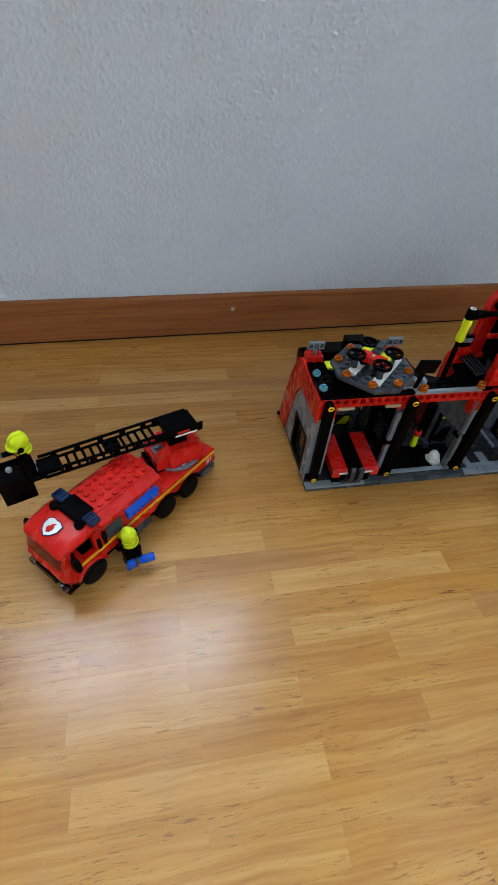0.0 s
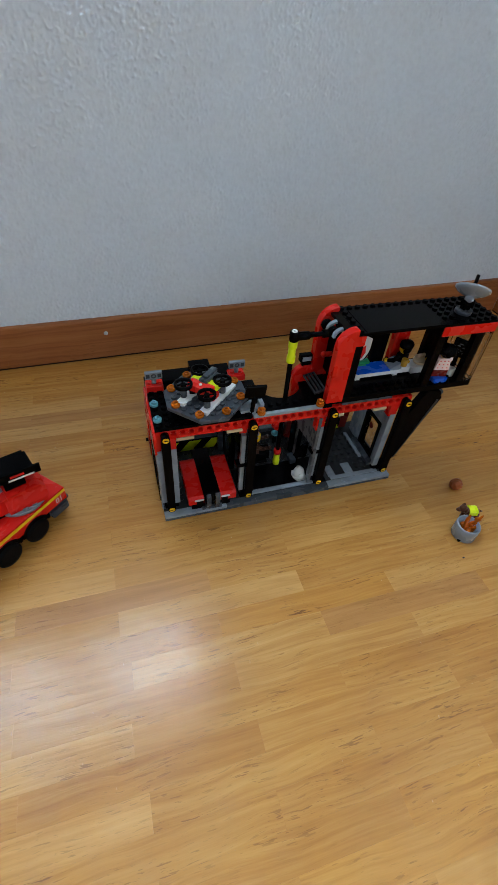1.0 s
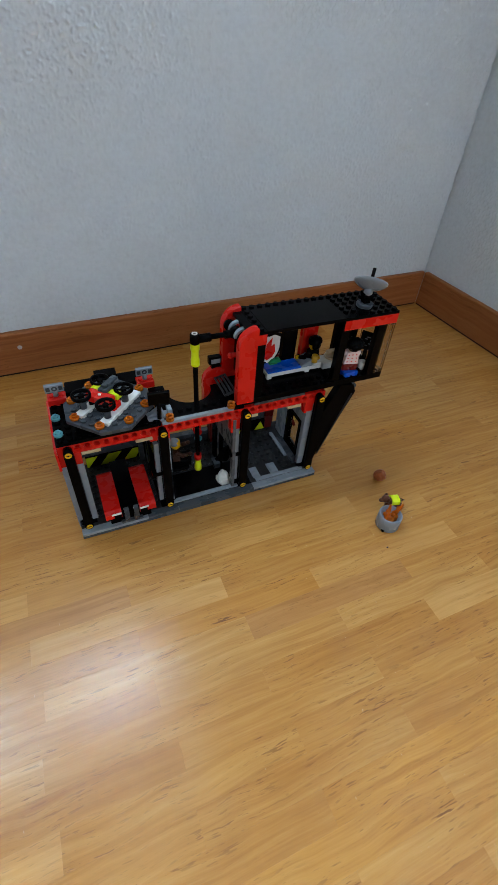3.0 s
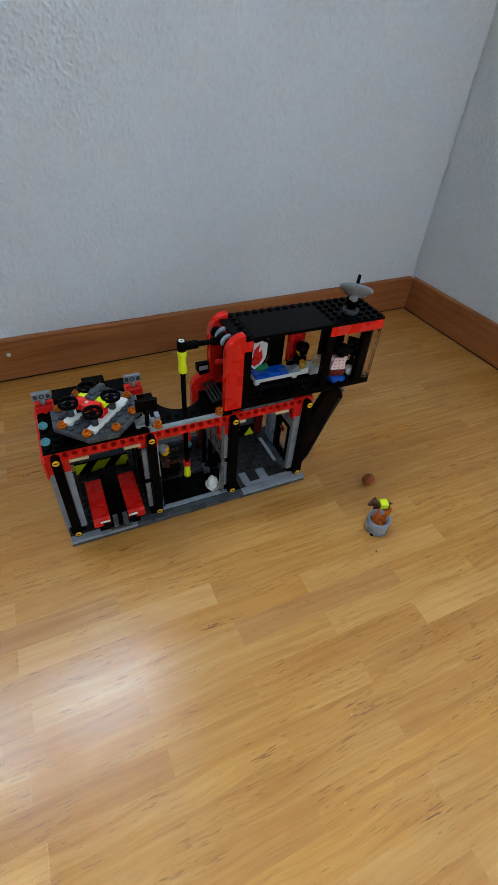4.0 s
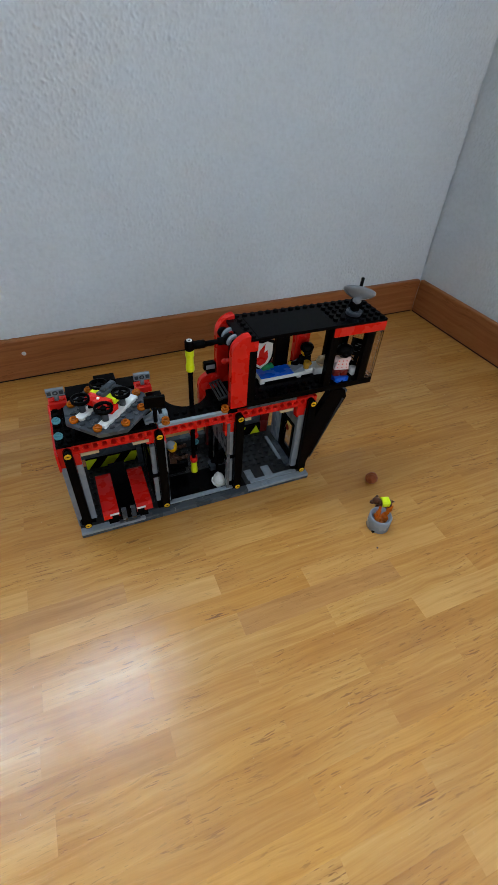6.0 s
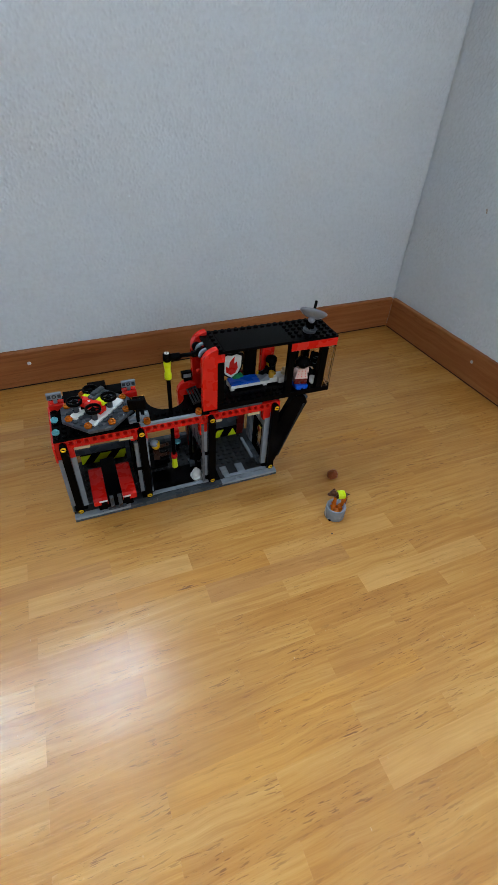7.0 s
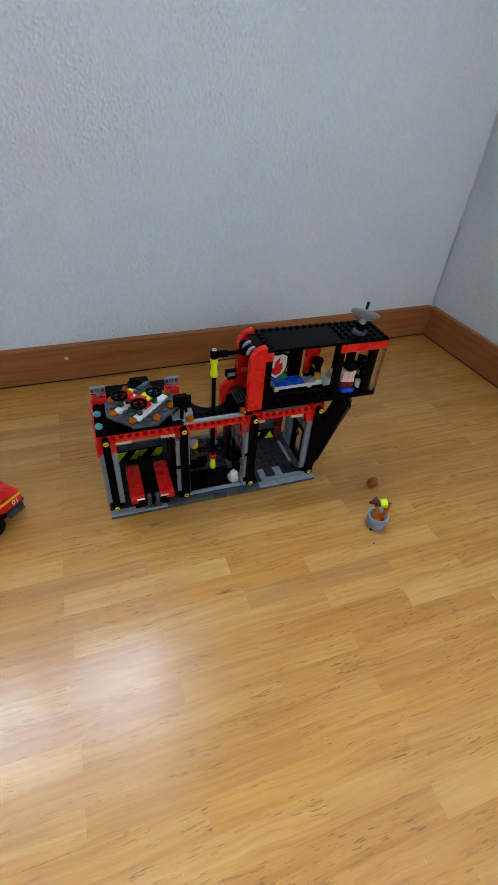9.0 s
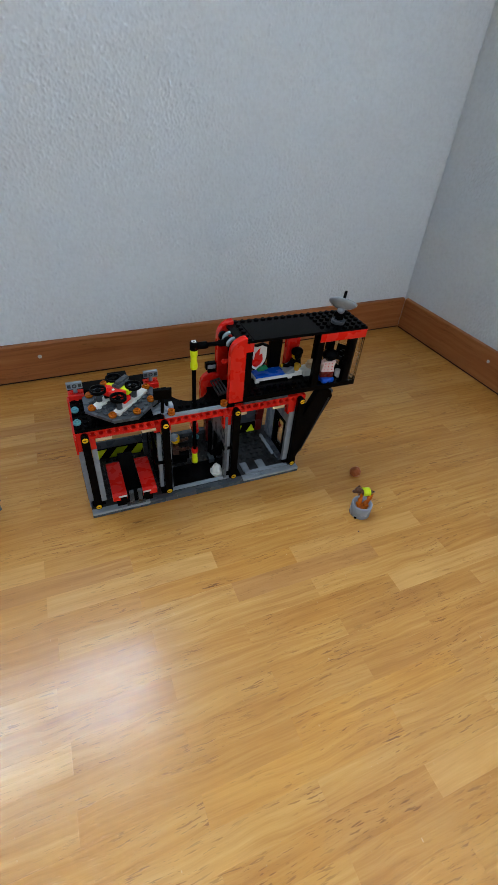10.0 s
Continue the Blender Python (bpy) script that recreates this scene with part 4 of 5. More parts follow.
def figure(name, m, label, body, legs, skin, top, hat, sitting=False, reach=(20, 20), grip=None, dots=False):
    """Legs, a tapered torso, jointed arms with clip fists, a round head and its hair or helmet; it faces -y."""
    g = Geo()
    g.slot = 1
    hip = 12.0 if not sitting else 4.0
    for s in (-1, 1):
        x0, x1 = (0.15, 7.7) if s > 0 else (-7.7, -0.15)
        if sitting:
            g.box(x0, x1, -13, 4, 0, 7.5, 0.8).box(x0, x1, -15.5, -11.5, 0, 9.2, 0.8)
        else:
            g.box(x0, x1, -3.6, 3.8, 3, 12.5, 0.9).box(x0, x1, -5.4, 3.9, 0, 3.4, 0.5)
    g.box(-7.7, 7.7, -3.6, 3.9, hip, hip + 4, 0.8)
    g.slot = 0
    z = hip + 4.1
    g.add([(-7.8, -3.7, z), (7.8, -3.7, z), (7.8, 3.9, z), (-7.8, 3.9, z), (-5.4, -3.4, z + 13), (5.4, -3.4, z + 13), (5.4, 3.6, z + 13), (-5.4, 3.6, z + 13)],
          [[3, 2, 1, 0], [4, 5, 6, 7], [0, 1, 5, 4], [1, 2, 6, 5], [2, 3, 7, 6], [3, 0, 4, 7]])
    for s, a in ((-1, reach[0]), (1, reach[1])):
        shoulder = Vector((s * 6.6, 0, z + 10.6))
        d = Vector((s * 0.28, -math.sin(radians(a)), -math.cos(radians(a)))).normalized()
        elbow = shoulder + d * 7
        d2 = Vector((s * 0.05, -math.sin(radians(a + 35)), -math.cos(radians(a + 35)))).normalized()
        wrist = elbow + d2 * 6
        g.slot = 0
        g.ball(*shoulder, 2.7, 2.7, 2.9, 12, 8)
        g.rod(shoulder, elbow, 2.5, 12, 2.3).ball(*elbow, 2.35, 2.35, 2.35, 12, 8).rod(elbow, wrist, 2.3, 12, 2.0)
        g.slot = 5
        g.ball(*(wrist + d2 * 2.2), 2.4, 2.4, 2.4, 12, 8)
    g.slot = 6
    if dots:
        for i, j in [(i, j) for i in range(3) for j in range(3)]:
            x, up = (i - 1) * (4.6 - 0.32 * j), z + 2.6 + 3.8 * j
            g.box(x - 0.55, x + 0.55, 3.5, 4.1, up - 0.55, up + 0.55, 0.1)
    g.slot = 2
    g.cyl(0, 0, z + 13, 3.2, 2.2)
    g.lathe(((4.2, 0), (5.0, 1), (5.1, 7.4), (4.2, 8.8), (2.6, 9.0)), (0, 0, z + 14.6), "z", 20)
    g.slot = 3
    if hat == "helmet":
        helmet(g, z + 19.5)
        # ear pieces, mouth guard and a clear visor over the face
        g.slot = 0
        for sx in (-1, 1):
            g.cyl(6.9 if sx > 0 else -8.7, -1.4, z + 20.0, 2.0, 1.8, "x", 14)
        g.box(-4.6, 4.6, -6.0, -5.2, z + 14.6, z + 16.0, 0.3)
        g.slot = 4
        face = arc(0, 0, 7.6, 205, 335, 10) + arc(0, 0, 7.0, 335, 205, 10)
        g.prism([(x, y + 0.2) for x, y in face], "z", z + 14.8, z + 20.2, True)
    elif hat == "hair":
        g.ball(0, 1.0, z + 22.0, 7.0, 7.0, 5.6, 18, 12, 0.08)
        g.ball(0, 3.4, z + 18.0, 6.0, 3.6, 5.0, 14, 10, 0.10)
    elif hat == "short":
        g.ball(0, 1.2, z + 21.0, 5.7, 5.6, 4.4, 18, 12, 0.06)
    elif hat == "bushy":
        for k in range(9):
            a = 2 * math.pi * k / 9
            g.ball(5.6 * math.cos(a), 1.5 + 5.2 * math.sin(a), z + 21 + 1.2 * math.sin(3 * a), 4.0, 4.0, 4.2, 10, 8, 0.2)
        g.ball(0, 3.0, z + 18.4, 5.8, 4.6, 5.0, 14, 9, 0.12)
        g.ball(0, 1.5, z + 22.6, 7.6, 7.2, 5.6, 16, 10, 0.15)
    return solo(name, g, [body, legs, skin, top, T_CLEAR, grip or skin, RED], m, label, "toy figure")

# ---- things inside the station ----
figure("toy_figure", mm(101, 50, 20, 0, 0, 80), "seated toy figure with grey hair and dark clothes", BROWN, BLACK, YELLOW, LGREY, "short", True, (70, 70), BROWN)
# white helmet by the middle bay's edge
g = Geo().lathe(((5.4, 0), (6.4, 1.4), (6.3, 5.5), (5.0, 9.4), (2.6, 11.6), (0.3, 12.2)), (0, 0, 0), "z", 20)
g.prism([(-4.6, -8.6), (4.6, -8.6), (7.2, -3), (7.4, 3), (5, 7.6), (-5, 7.6), (-7.4, 3), (-7.2, -3)], "z", 0, 1.3)
g.prism([(-7.4, 3), (-6.4, 8), (-3, 12.4), (1, 13.8), (4.6, 11), (6.6, 6)], "x", -1.0, 1.0).box(-3.2, 3.2, -7.2, -5.4, 2, 8, 0.8)
solo("toy_helmet", g, WHITE, mm(144.5, 20.0, 6.5, 0, 0, 4), "small white toy helmet beside the grey post", "helmet")

# bed on the upper floor
bed = thing("toy_bed", mm(192, 31, 122), "white toy bed with a blue blanket on the upper floor", "bed")
part("bed_frame", Geo().box(0, 60, 0, 16, 2.2, 6).box(0, 5, -0.3, 4, 0, 3.4).box(42, 47, -0.3, 4, 0, 3.4).box(0, 5, 12, 16, 0, 3.4).box(42, 47, 12, 16, 0, 3.4), WHITE, bed)
part("blanket", Geo().prism([(1, 6.1), (1, 7.6), (2, 8.4), (36, 8.4), (37.5, 7.6), (37.5, 6.1)], "y", 0.5, 15.6), BLUE, bed, "blue blanket")
part("pillow", Geo().prism([(38, 6.2), (50, 6.2), (50, 13), (48, 13.4), (38, 8)], "y", 0.8, 15.2), LGREY, bed, "light grey pillow slope")
part("headboard", Geo().box(50.2, 60, -0.4, 16, 6.2, 9.4, 0.5), WHITE, bed)

figure("toy_figure", mm(245, 39.5, 121.9, 0, 0, 205), "toy figure with thick black hair sitting on the bed", BLACK, BLACK, YELLOW, BLACK, "hair", True, (30, 30))
mug = thing("toy_mug", mm(243.5, 31.5, 132.2), "small yellow toy mug", "mug")
part("cup", Geo().lathe(((2.6, 0), (3.2, 0.5), (3.2, 8), (2.5, 8), (2.4, 1.5), (0.2, 1.4)), (0, 0, 0), "z", 18), OCHRE, mug)
part("handle", Geo().ring(3.8, 0, 4, 2.4, 1.3, 1.6, "y", 14), OCHRE, mug)
basin = thing("toy_basin", mm(254, 30, 121.9), "white toy washbasin on a cabinet beside the window post", "washbasin")
part("cabinet", Geo().box(0, 22, 0, 15, 0, 7.5, 0.5), WHITE, basin)
part("bowl", Geo().lathe(((5, 0), (7, 0.8), (7.4, 3.2), (6.4, 3.2), (5.4, 1.6), (0.3, 1.2)), (13, 7.5, 7.6), "z", 20), TAN, basin, "cream bowl")
part("tap", Geo().rod((20, 12.5, 7.5), (20, 12.5, 13), 1.6).rod((20, 12.5, 12.6), (9, 10, 13.8), 2.0), TAN, basin)
plant = thing("toy_plant", mm(205, 46, 121.9), "small green toy plant behind the bed", "plant")
part("leaf", Geo().prism([(-6, 9), (-2, 12.5), (6, 13), (8, 9.5), (4, 7)], "y", -2, 2), GREEN, plant)
part("leaf", Geo().prism([(-9, 5), (-4, 10), (3, 8.6), (2, 5.5)], "y", -4, -1), GREEN, plant)
part("stem", Geo().cyl(0, 0, 0, 3, 8), BROWN, plant)

shield = thing("wall_shield", mm(198.5, 47, 129), "white shield sign with a red flame on the rear wall", "sign")
edge = [(-14, 31), (-7, 34.5), (0, 33), (7, 34.5), (14, 31), (14, 18), (12.6, 11.5), (9, 5.4), (0, -1), (-9, 5.4), (-12.6, 11.5), (-14, 18)]
part("rim", Geo().prism(edge, "y", 0, 2.6), BLACK, shield)
part("panel", Geo().prism([(x * 0.84, 16 + (z - 16) * 0.86) for x, z in edge], "y", -0.5, 0.1), WHITE, shield, "white panel")
flame = [(-1, 5), (-7, 10), (-7.4, 18), (-3.6, 15), (-2.6, 23), (3.2, 29.5), (2.6, 20), (6, 22.4), (7.4, 14), (4.6, 8)]
part("flame", Geo().prism(flame, "y", -0.9, -0.4), RED, shield, "red flame")

figure("toy_figure", mm(275.5, 17, 127.2, 0, 0, 168), "toy figure with bushy hair and a spotted pink shirt", PINK, DRED, YELLOW, BLACK, "bushy", True, (35, 35), None, True)
chair = thing("toy_chair", mm(275.5, 17, 121.9), "small blue toy seat under the spotted figure", "chair")
part("seat", Geo().box(-8, 8, -7, 7, 0, 5.2), BLUE, chair)
screen = thing("toy_screen", mm(300.5, 27, 121.9), "dark tilted toy computer screen with a faint map", "screen")
part("stand", Geo().cyl(0, 0, 0, 2.2, 16), BLACK, screen)
part("panel", Geo().box(-11.5, 11.5, -1.6, 1.6, -9, 9, 0.5).moved(shift(0, 0, 27, -18, 24, 8)), BLACK, screen)
g = Geo()
for x0, x1, z0, z1 in ((-8, -3, 1, 2), (-5, 1, 3, 4), (-1, 3, -3, -2.2), (1, 7, 0, 1), (3, 8, -5, -4), (-7, -2, -5, -4.2)):
    g.box(x0, x1, -1.9, -1.5, z0, z1, 0.05)
part("marks", g.moved(shift(0, 0, 27, -18, 24, 8)), DGREY, screen, "dim grey marks")
cup = thing("toy_cup", mm(294, 20, 121.9), "small white toy cup on the upper floor", "cup")
part("cup", Geo().lathe(((2.8, 0), (3.4, 0.6), (3.6, 9), (2.8, 9), (2.6, 2), (0.2, 1.8)), (0, 0, 0), "z", 18), WHITE, cup)

# toy drone parked on the landing pad
drone = thing("toy_drone", mm(37.3, 20.5, 138), "red and neon yellow toy drone with four black rotors", "toy drone")
TURNED = shift(0, 0, 0, 0, 0, 45)
part("body", Geo().prism([(-9, 6.5), (-8, 11.6), (-1, 12.8), (1, 12.4), (1, 6.5)], "y", -11, 11).box(-6, 4, -14, -5, 1, 6.6, 0.6).moved(TURNED), RED, drone, "red body")
part("emblem", Geo().prism([(-5.4, 0), (-4, 1.6), (-2.4, 0.6), (-2.6, -1), (-4.4, -1.4)], "z", 12.2, 12.9).moved(TURNED), WHITE, drone, "small white emblem")
part("arm", Geo().box(1.1, 8, 3, 13, 7, 12.2, 0.6).moved(TURNED), NEON, drone, "neon yellow arm")
part("arm", Geo().box(1.1, 8, -13, -3, 7, 12.2, 0.6).moved(TURNED), NEON, drone, "neon yellow arm")
g = Geo().box(-1, 11, -4, 4, 11.4, 15.4, 0.7).box(6, 19, -2.8, 2.8, 13.4, 17.4, 0.7).box(2, 7, -2.2, 2.2, 15.4, 18, 0.6).moved(TURNED)
part("camera_head", g, DGREY, drone, "dark grey camera")
part("skid", Geo().box(-12, 12, -2.5, 2.5, 3, 6.4, 0.5).box(-2.5, 2.5, -12, 12, 3, 6.4, 0.5), BLACK, drone)
for x, y in ((0.7, 17.6), (16.8, -0.5), (-16.8, 0.5), (-0.5, -17.4)):
    g = Geo().ring(x, y, 11.0, 8.0, 6.1, 2.8, "z", 28).cyl(x, y, 8.6, 2.4, 4.6).box(x - 7, x + 7, y - 0.7, y + 0.7, 11.6, 12.8).box(x - 0.7, x + 0.7, y - 7, y + 7, 11.6, 12.8)
    r = part("rotor", g, BLACK, drone)
    part("rotor_foot", Geo().cyl(x, y, 0.2, 3.0, 9.4), DGREY, drone)

# ---- loose things on the parquet ----
pot = thing("toy_fire_pot", mm(287, -92, 0), "light grey round toy tub with orange flames, on the floor", "toy fire pot")
part("tub", Geo().lathe(((11.6, 0), (12.1, 0.6), (12.0, 16.4), (11.6, 17), (10.3, 17), (10.1, 8), (0.3, 7.6)), (0, 0, 0), "z", 36), LGREY, pot)
part("notch", Geo().box(-11.4, -8.4, -7.8, -5.0, 0.3, 2.6, 0.2), BLACK, pot, "dark notch")
rng = random.Random(4)
for x, y, h, lean, face in ((-2.5, 1.5, 25, -6, 10), (6.5, 3, 21, 17, -30), (1, 4, 15, 8, 60), (-4.5, -2, 11, -14, 30), (3, -3, 10, 12, -20)):
    poly = [(-1.8, 0), (-3.0, h * 0.22), (-1.2, h * 0.42), (-2.8, h * 0.58), (-3.0, h * 0.76), (-1.6, h * 0.66), (-0.4, h * 0.8), (0.3, h),
            (1.2, h * 0.82), (0.6, h * 0.66), (2.4, h * 0.72), (1.9, h * 0.5), (2.7, h * 0.3), (1.8, 0)]
    g = Geo().prism(poly, "y", -1.0, 1.0).moved(shift(x, y, 7.8, 0, lean, face))
    part("flame", g, T_FLAME, pot, "clear orange flame")
g = Geo()
for k in range(9):
    a = k * 2.4
    g.ball(2.2 * (k ** 0.5) * math.cos(a), 2.2 * (k ** 0.5) * math.sin(a), 9.5 + rng.random() * 2, 3, 2.6, 2.4, 10, 8, 0.3)
part("embers", g, T_FLAME, pot, "clear orange embers")

# brown dog in a neon vest, leaning by the tub
g = Geo()
g.ball(0, 0, 13, 5, 8.5, 4.8, 16, 10).ball(0, -11, 17.5, 4.2, 4.6, 4.2, 14, 10).ball(0, -15, 16, 2.4, 3.4, 2.2, 12, 8)
for x in (-2.8, 2.8):
    g.rod((x, -6, 0), (x, -5, 12), 1.9, 10, 2.4).rod((x, 6, 0), (x, 5, 12), 1.9, 10, 2.6)
    g.ball(1.35 * x, -9.5, 18.5, 1.2, 2.2, 3.4, 10, 8)
g.rod((0, 7.5, 14), (0, 11, 13), 1.4, 10, 0.8)
g.slot = 1
g.prism([(-5.2, 12), (-5.1, 16.6), (-3, 18.2), (3, 18.2), (5.1, 16.6), (5.2, 12)], "y", -4.5, 4)
solo("toy_dog", g, [plastic("dog_brown_plastic", (0.09, 0.028, 0.012), 0.35), NEON], mm(304, -76, 0, 0, 0, -104), "brown toy dog in a neon yellow vest beside the tub", "toy dog")

# a brown curly toy hair piece lying on the floor
g = Geo().ball(0, 0, 6.6, 6.9, 6.6, 6.8, 48, 24, 0.05)
for i, (x, y, z) in enumerate(g.v):
    turn, up = math.atan2(y, x), (z - 6.6) / 6.8
    d = 1 + 0.09 * (1 - 0.7 * up * up) * math.sin(9 * turn + 7 * up + 2.0 * math.sin(2 * turn)) + 0.07 * noise.noise(Vector((x, y, z)) * 0.22)
    g.v[i] = (x * d + 0.1 * (z - 6), y * d, max(0.05, z * (1 + 0.04 * math.sin(2 * turn))))
solo("toy_hair_piece", g, RUST, mm(316, -35, 0), "reddish brown curly toy hair piece on the floor", "toy hair")
g = Geo().ball(0, 0, 0.6, 1.2, 0.9, 0.6, 10, 6, 0.4)
solo("crumb", g, BROWN, mm(270, -117, 0), "tiny dark crumb on the parquet", "crumb")

# ---- the toy fire truck: x ahead, y to its left ----
truck = thing("toy_fire_truck", mm(-127, 39.8, 0, 0, 0, -135.63), "red toy brick fire truck with a black turntable ladder", "toy truck")
AXLES = (23, 55, 140)
part("chassis", Geo().box(-14, 158, -19, 19, 9, 20).box(-17, -13, -21, 21, 14, 21), BLACK, truck)
for s in (-1, 1):
    low = [(-16, 21)]
    for ax in AXLES:
        low += [(ax + 14.5 * math.cos(radians(a)), 14 + 14.5 * math.sin(radians(a))) for a in range(150, 29, -15)]
    low += [(160, 21), (160, 36), (-16, 36)]
    y0, y1 = (19.2, 24) if s > 0 else (-24, -19.2)
    part("side_panel", Geo().prism(low, "y", y0, y1), RED, truck)
    y = 24.05 if s > 0 else -24.35
    stripe = [(-16, 31), (-16, 34.4), (150, 34.4), (150, 31.4)] + [(x, 31.2 + (0.9 if k % 2 else -0.6)) for k, x in enumerate(range(104, 60, -4))]
    st = part("stripe", Geo().prism(stripe, "y", y, y + 0.3), YELLOW, truck, "yellow side stripe")
    part("step_box", Geo().box(73, 104, (15 if s > 0 else -23), (23 if s > 0 else -15), 7.5, 20), DGREY, truck, "dark grey side box")
    for ax in AXLES:
        yc = 18.5 if s > 0 else -26.5
        w = part("wheel", Geo().lathe(((8.2, 0), (11.2, 0.3), (12.2, 1.6), (12.2, 6.4), (11.2, 7.7), (8.2, 8)), (ax, yc, 12.2), "y", 30), TYRE, truck, "black rubber wheel")
        g = Geo().lathe(((7.9, 0.5), (7.9, 7.2), (6.6, 7.2) if s > 0 else (6.6, 7.2), (6.0, 5.8), (2.0, 5.2), (1.9, 6.8), (0.3, 6.8)), (ax, yc, 12.2), "y", 24)
        part("rim", g, CHARCOAL_SHADED, w, "dark rim")
        fender = arc(ax, 12.2, 16.2, 15, 165, 12) + arc(ax, 12.2, 13.6, 165, 15, 12)
        part("fender", Geo().prism(fender, "y", 19.5 if s > 0 else -25.4, 25.4 if s > 0 else -19.5, True), RED if ax > 100 else BLACK, truck, "red wheel arch" if ax > 100 else "black wheel arch")
part("deck", Geo().box(-16, 60, -24, 24, 33, 36.2), RED, truck)
g = Geo().box(58, 126, -24, 24, 36.3, 55.6)
part("tank", g, RED, truck)
g = Geo().prism([(-24, 55.7), (-24, 58.5), (-15.8, 64), (15.8, 64), (24, 58.5), (24, 55.7)], "x", 58, 125.8)
part("roof", g, RED, truck)
part("roof_plate", Geo().box(59, 125, -16, 16, 64.05, 65.2).studs(61, -16, 8, 4, 65.2), RED, truck, "red studded roof plate")
for s in (-1, 1):
    g = Geo()
    y = 22.5 if s > 0 else -22.5
    g.lathe(((4.6, 0), (5.4, 1), (5.4, 35), (4.6, 36)), (64, y, 49.0), "x", 22)
    for k in range(7):
        g.ball(66.5 + 5.1 * k, y + 3.2 * s, 44.6, 2.5, 2.0, 2.4, 10, 8)
    part("hose_roll", g, BLUE, truck, "blue rolled hose with a scalloped edge")
    part("side_hatch", Geo().box(105, 121, (24.1 if s > 0 else -25), (25 if s > 0 else -24.1), 37, 53), DGREY, truck, "dark grey side hatch")
# cab
for s in (-1, 1):
    y0, y1 = (19.5, 24) if s > 0 else (-24, -19.5)
    part("cab_pillar", Geo().prism([(126, 36), (133, 36), (133, 58), (126, 58)], "y", y0, y1), RED, truck)
    part("cab_pillar", Geo().prism([(158, 36), (163, 36), (158, 57), (153, 57)], "y", y0, y1), RED, truck)
part("cab_seat", Geo().box(128, 134, -19, 19, 20, 50).box(134, 156, -19, 19, 18, 22), BLACK, truck, "black cab interior")
def hood(x, top, low, half, round_by=5.0):
    """A cross-section of the cab: flat below, rounded at the two upper edges."""
    r = min(round_by, (top - low) * 0.9)
    side = [(half - r + r * math.cos(radians(a)), top - r + r * math.sin(radians(a))) for a in range(0, 91, 18)]
    return [(x, -half, low)] + [(x, -y, z) for y, z in side] + [(x, y, z) for y, z in side[::-1]] + [(x, half, low)]


rows = ((124.5, 64.3, 57, 24.2), (136, 64.8, 57, 24.2), (141, 64.5, 57, 24.2), (150, 63.0, 56.6, 24.2), (157, 61.4, 56, 23.8), (160, 60.0, 55.4, 22.8), (161.6, 58.0, 55, 21.4), (162.2, 56.2, 55, 20))
part("cab_roof", Geo().loft([hood(*r) for r in rows]), RED, truck, "glossy red domed cab roof")
part("roof_lip", Geo().prism([(156, 54.2), (161, 53.8), (162, 55.2), (156, 56)], "y", -21.5, 21.5), RED, truck)
glass = Geo()
front = [(158, 54.4), (161.8, 48), (165, 42)]
outer = [[(x - 7, -22.4, z), (x - 1.5, -20.6, z), (x, -15, z), (x, 15, z), (x - 1.5, 20.6, z), (x - 7, 22.4, z),
          (x - 8, 21.2, z), (x - 3, 19.4, z), (x - 1.6, 14.4, z), (x - 1.6, -14.4, z), (x - 3, -19.4, z), (x - 8, -21.2, z)] for x, z in front]
part("windscreen", glass.loft(outer), T_CLEAR, truck, "clear curved windscreen")
nose_rows = ((41.8, 164.4, 22.8), (40.4, 165.8, 23.4), (37, 166.6, 23.8), (30, 166.2, 23.8), (23, 165, 23.8), (16, 163, 23.4))
rings = [[(x - 20, -h, z), (x - 6, -h, z), (x - 2, -h + 2.4, z), (x, -h + 7, z), (x, h - 7, z), (x - 2, h - 2.4, z), (x - 6, h, z), (x - 20, h, z)] for z, x, h in nose_rows]
part("nose", Geo().loft(rings), RED, truck, "glossy red rounded nose")
part("bumper", Geo().prism([(150, 9), (160, 9), (164, 11.5), (164, 15.5), (150, 15.8)], "y", -23, 23), BLACK, truck, "black bumper")
part("grille", Geo().box(164, 167.4, -12, 12, 17, 27, 0.6), BLACK, truck)
for s in (-1, 1):
    part("bumper_corner", Geo().box(154, 165.5, 14 if s > 0 else -23.4, 23.4 if s > 0 else -14, 8.4, 13, 0.8), BLACK, truck)
    part("headlight", Geo().box(160, 167.6, 16.5 if s > 0 else -23.4, 23.4 if s > 0 else -16.5, 14, 20, 1.0), T_CLEAR, truck, "clear headlight")
    m = part("mirror", Geo().ball(154, 29.0 * s, 46, 3.2, 5.4, 9.4, 14, 10).rod((152, 23 * s, 54), (154, 28 * s, 52), 1.5), BLACK, truck, "black wing mirror")
part("door_handle", Geo().box(128, 131, 24.1, 26, 36, 48), BLACK, truck)
part("grab_bar", Geo().rod((124, 25.4, 38), (124, 25.4, 52), 1.5).ball(124, 25.4, 46, 2.2, 2.2, 2.2), BLACK, truck)
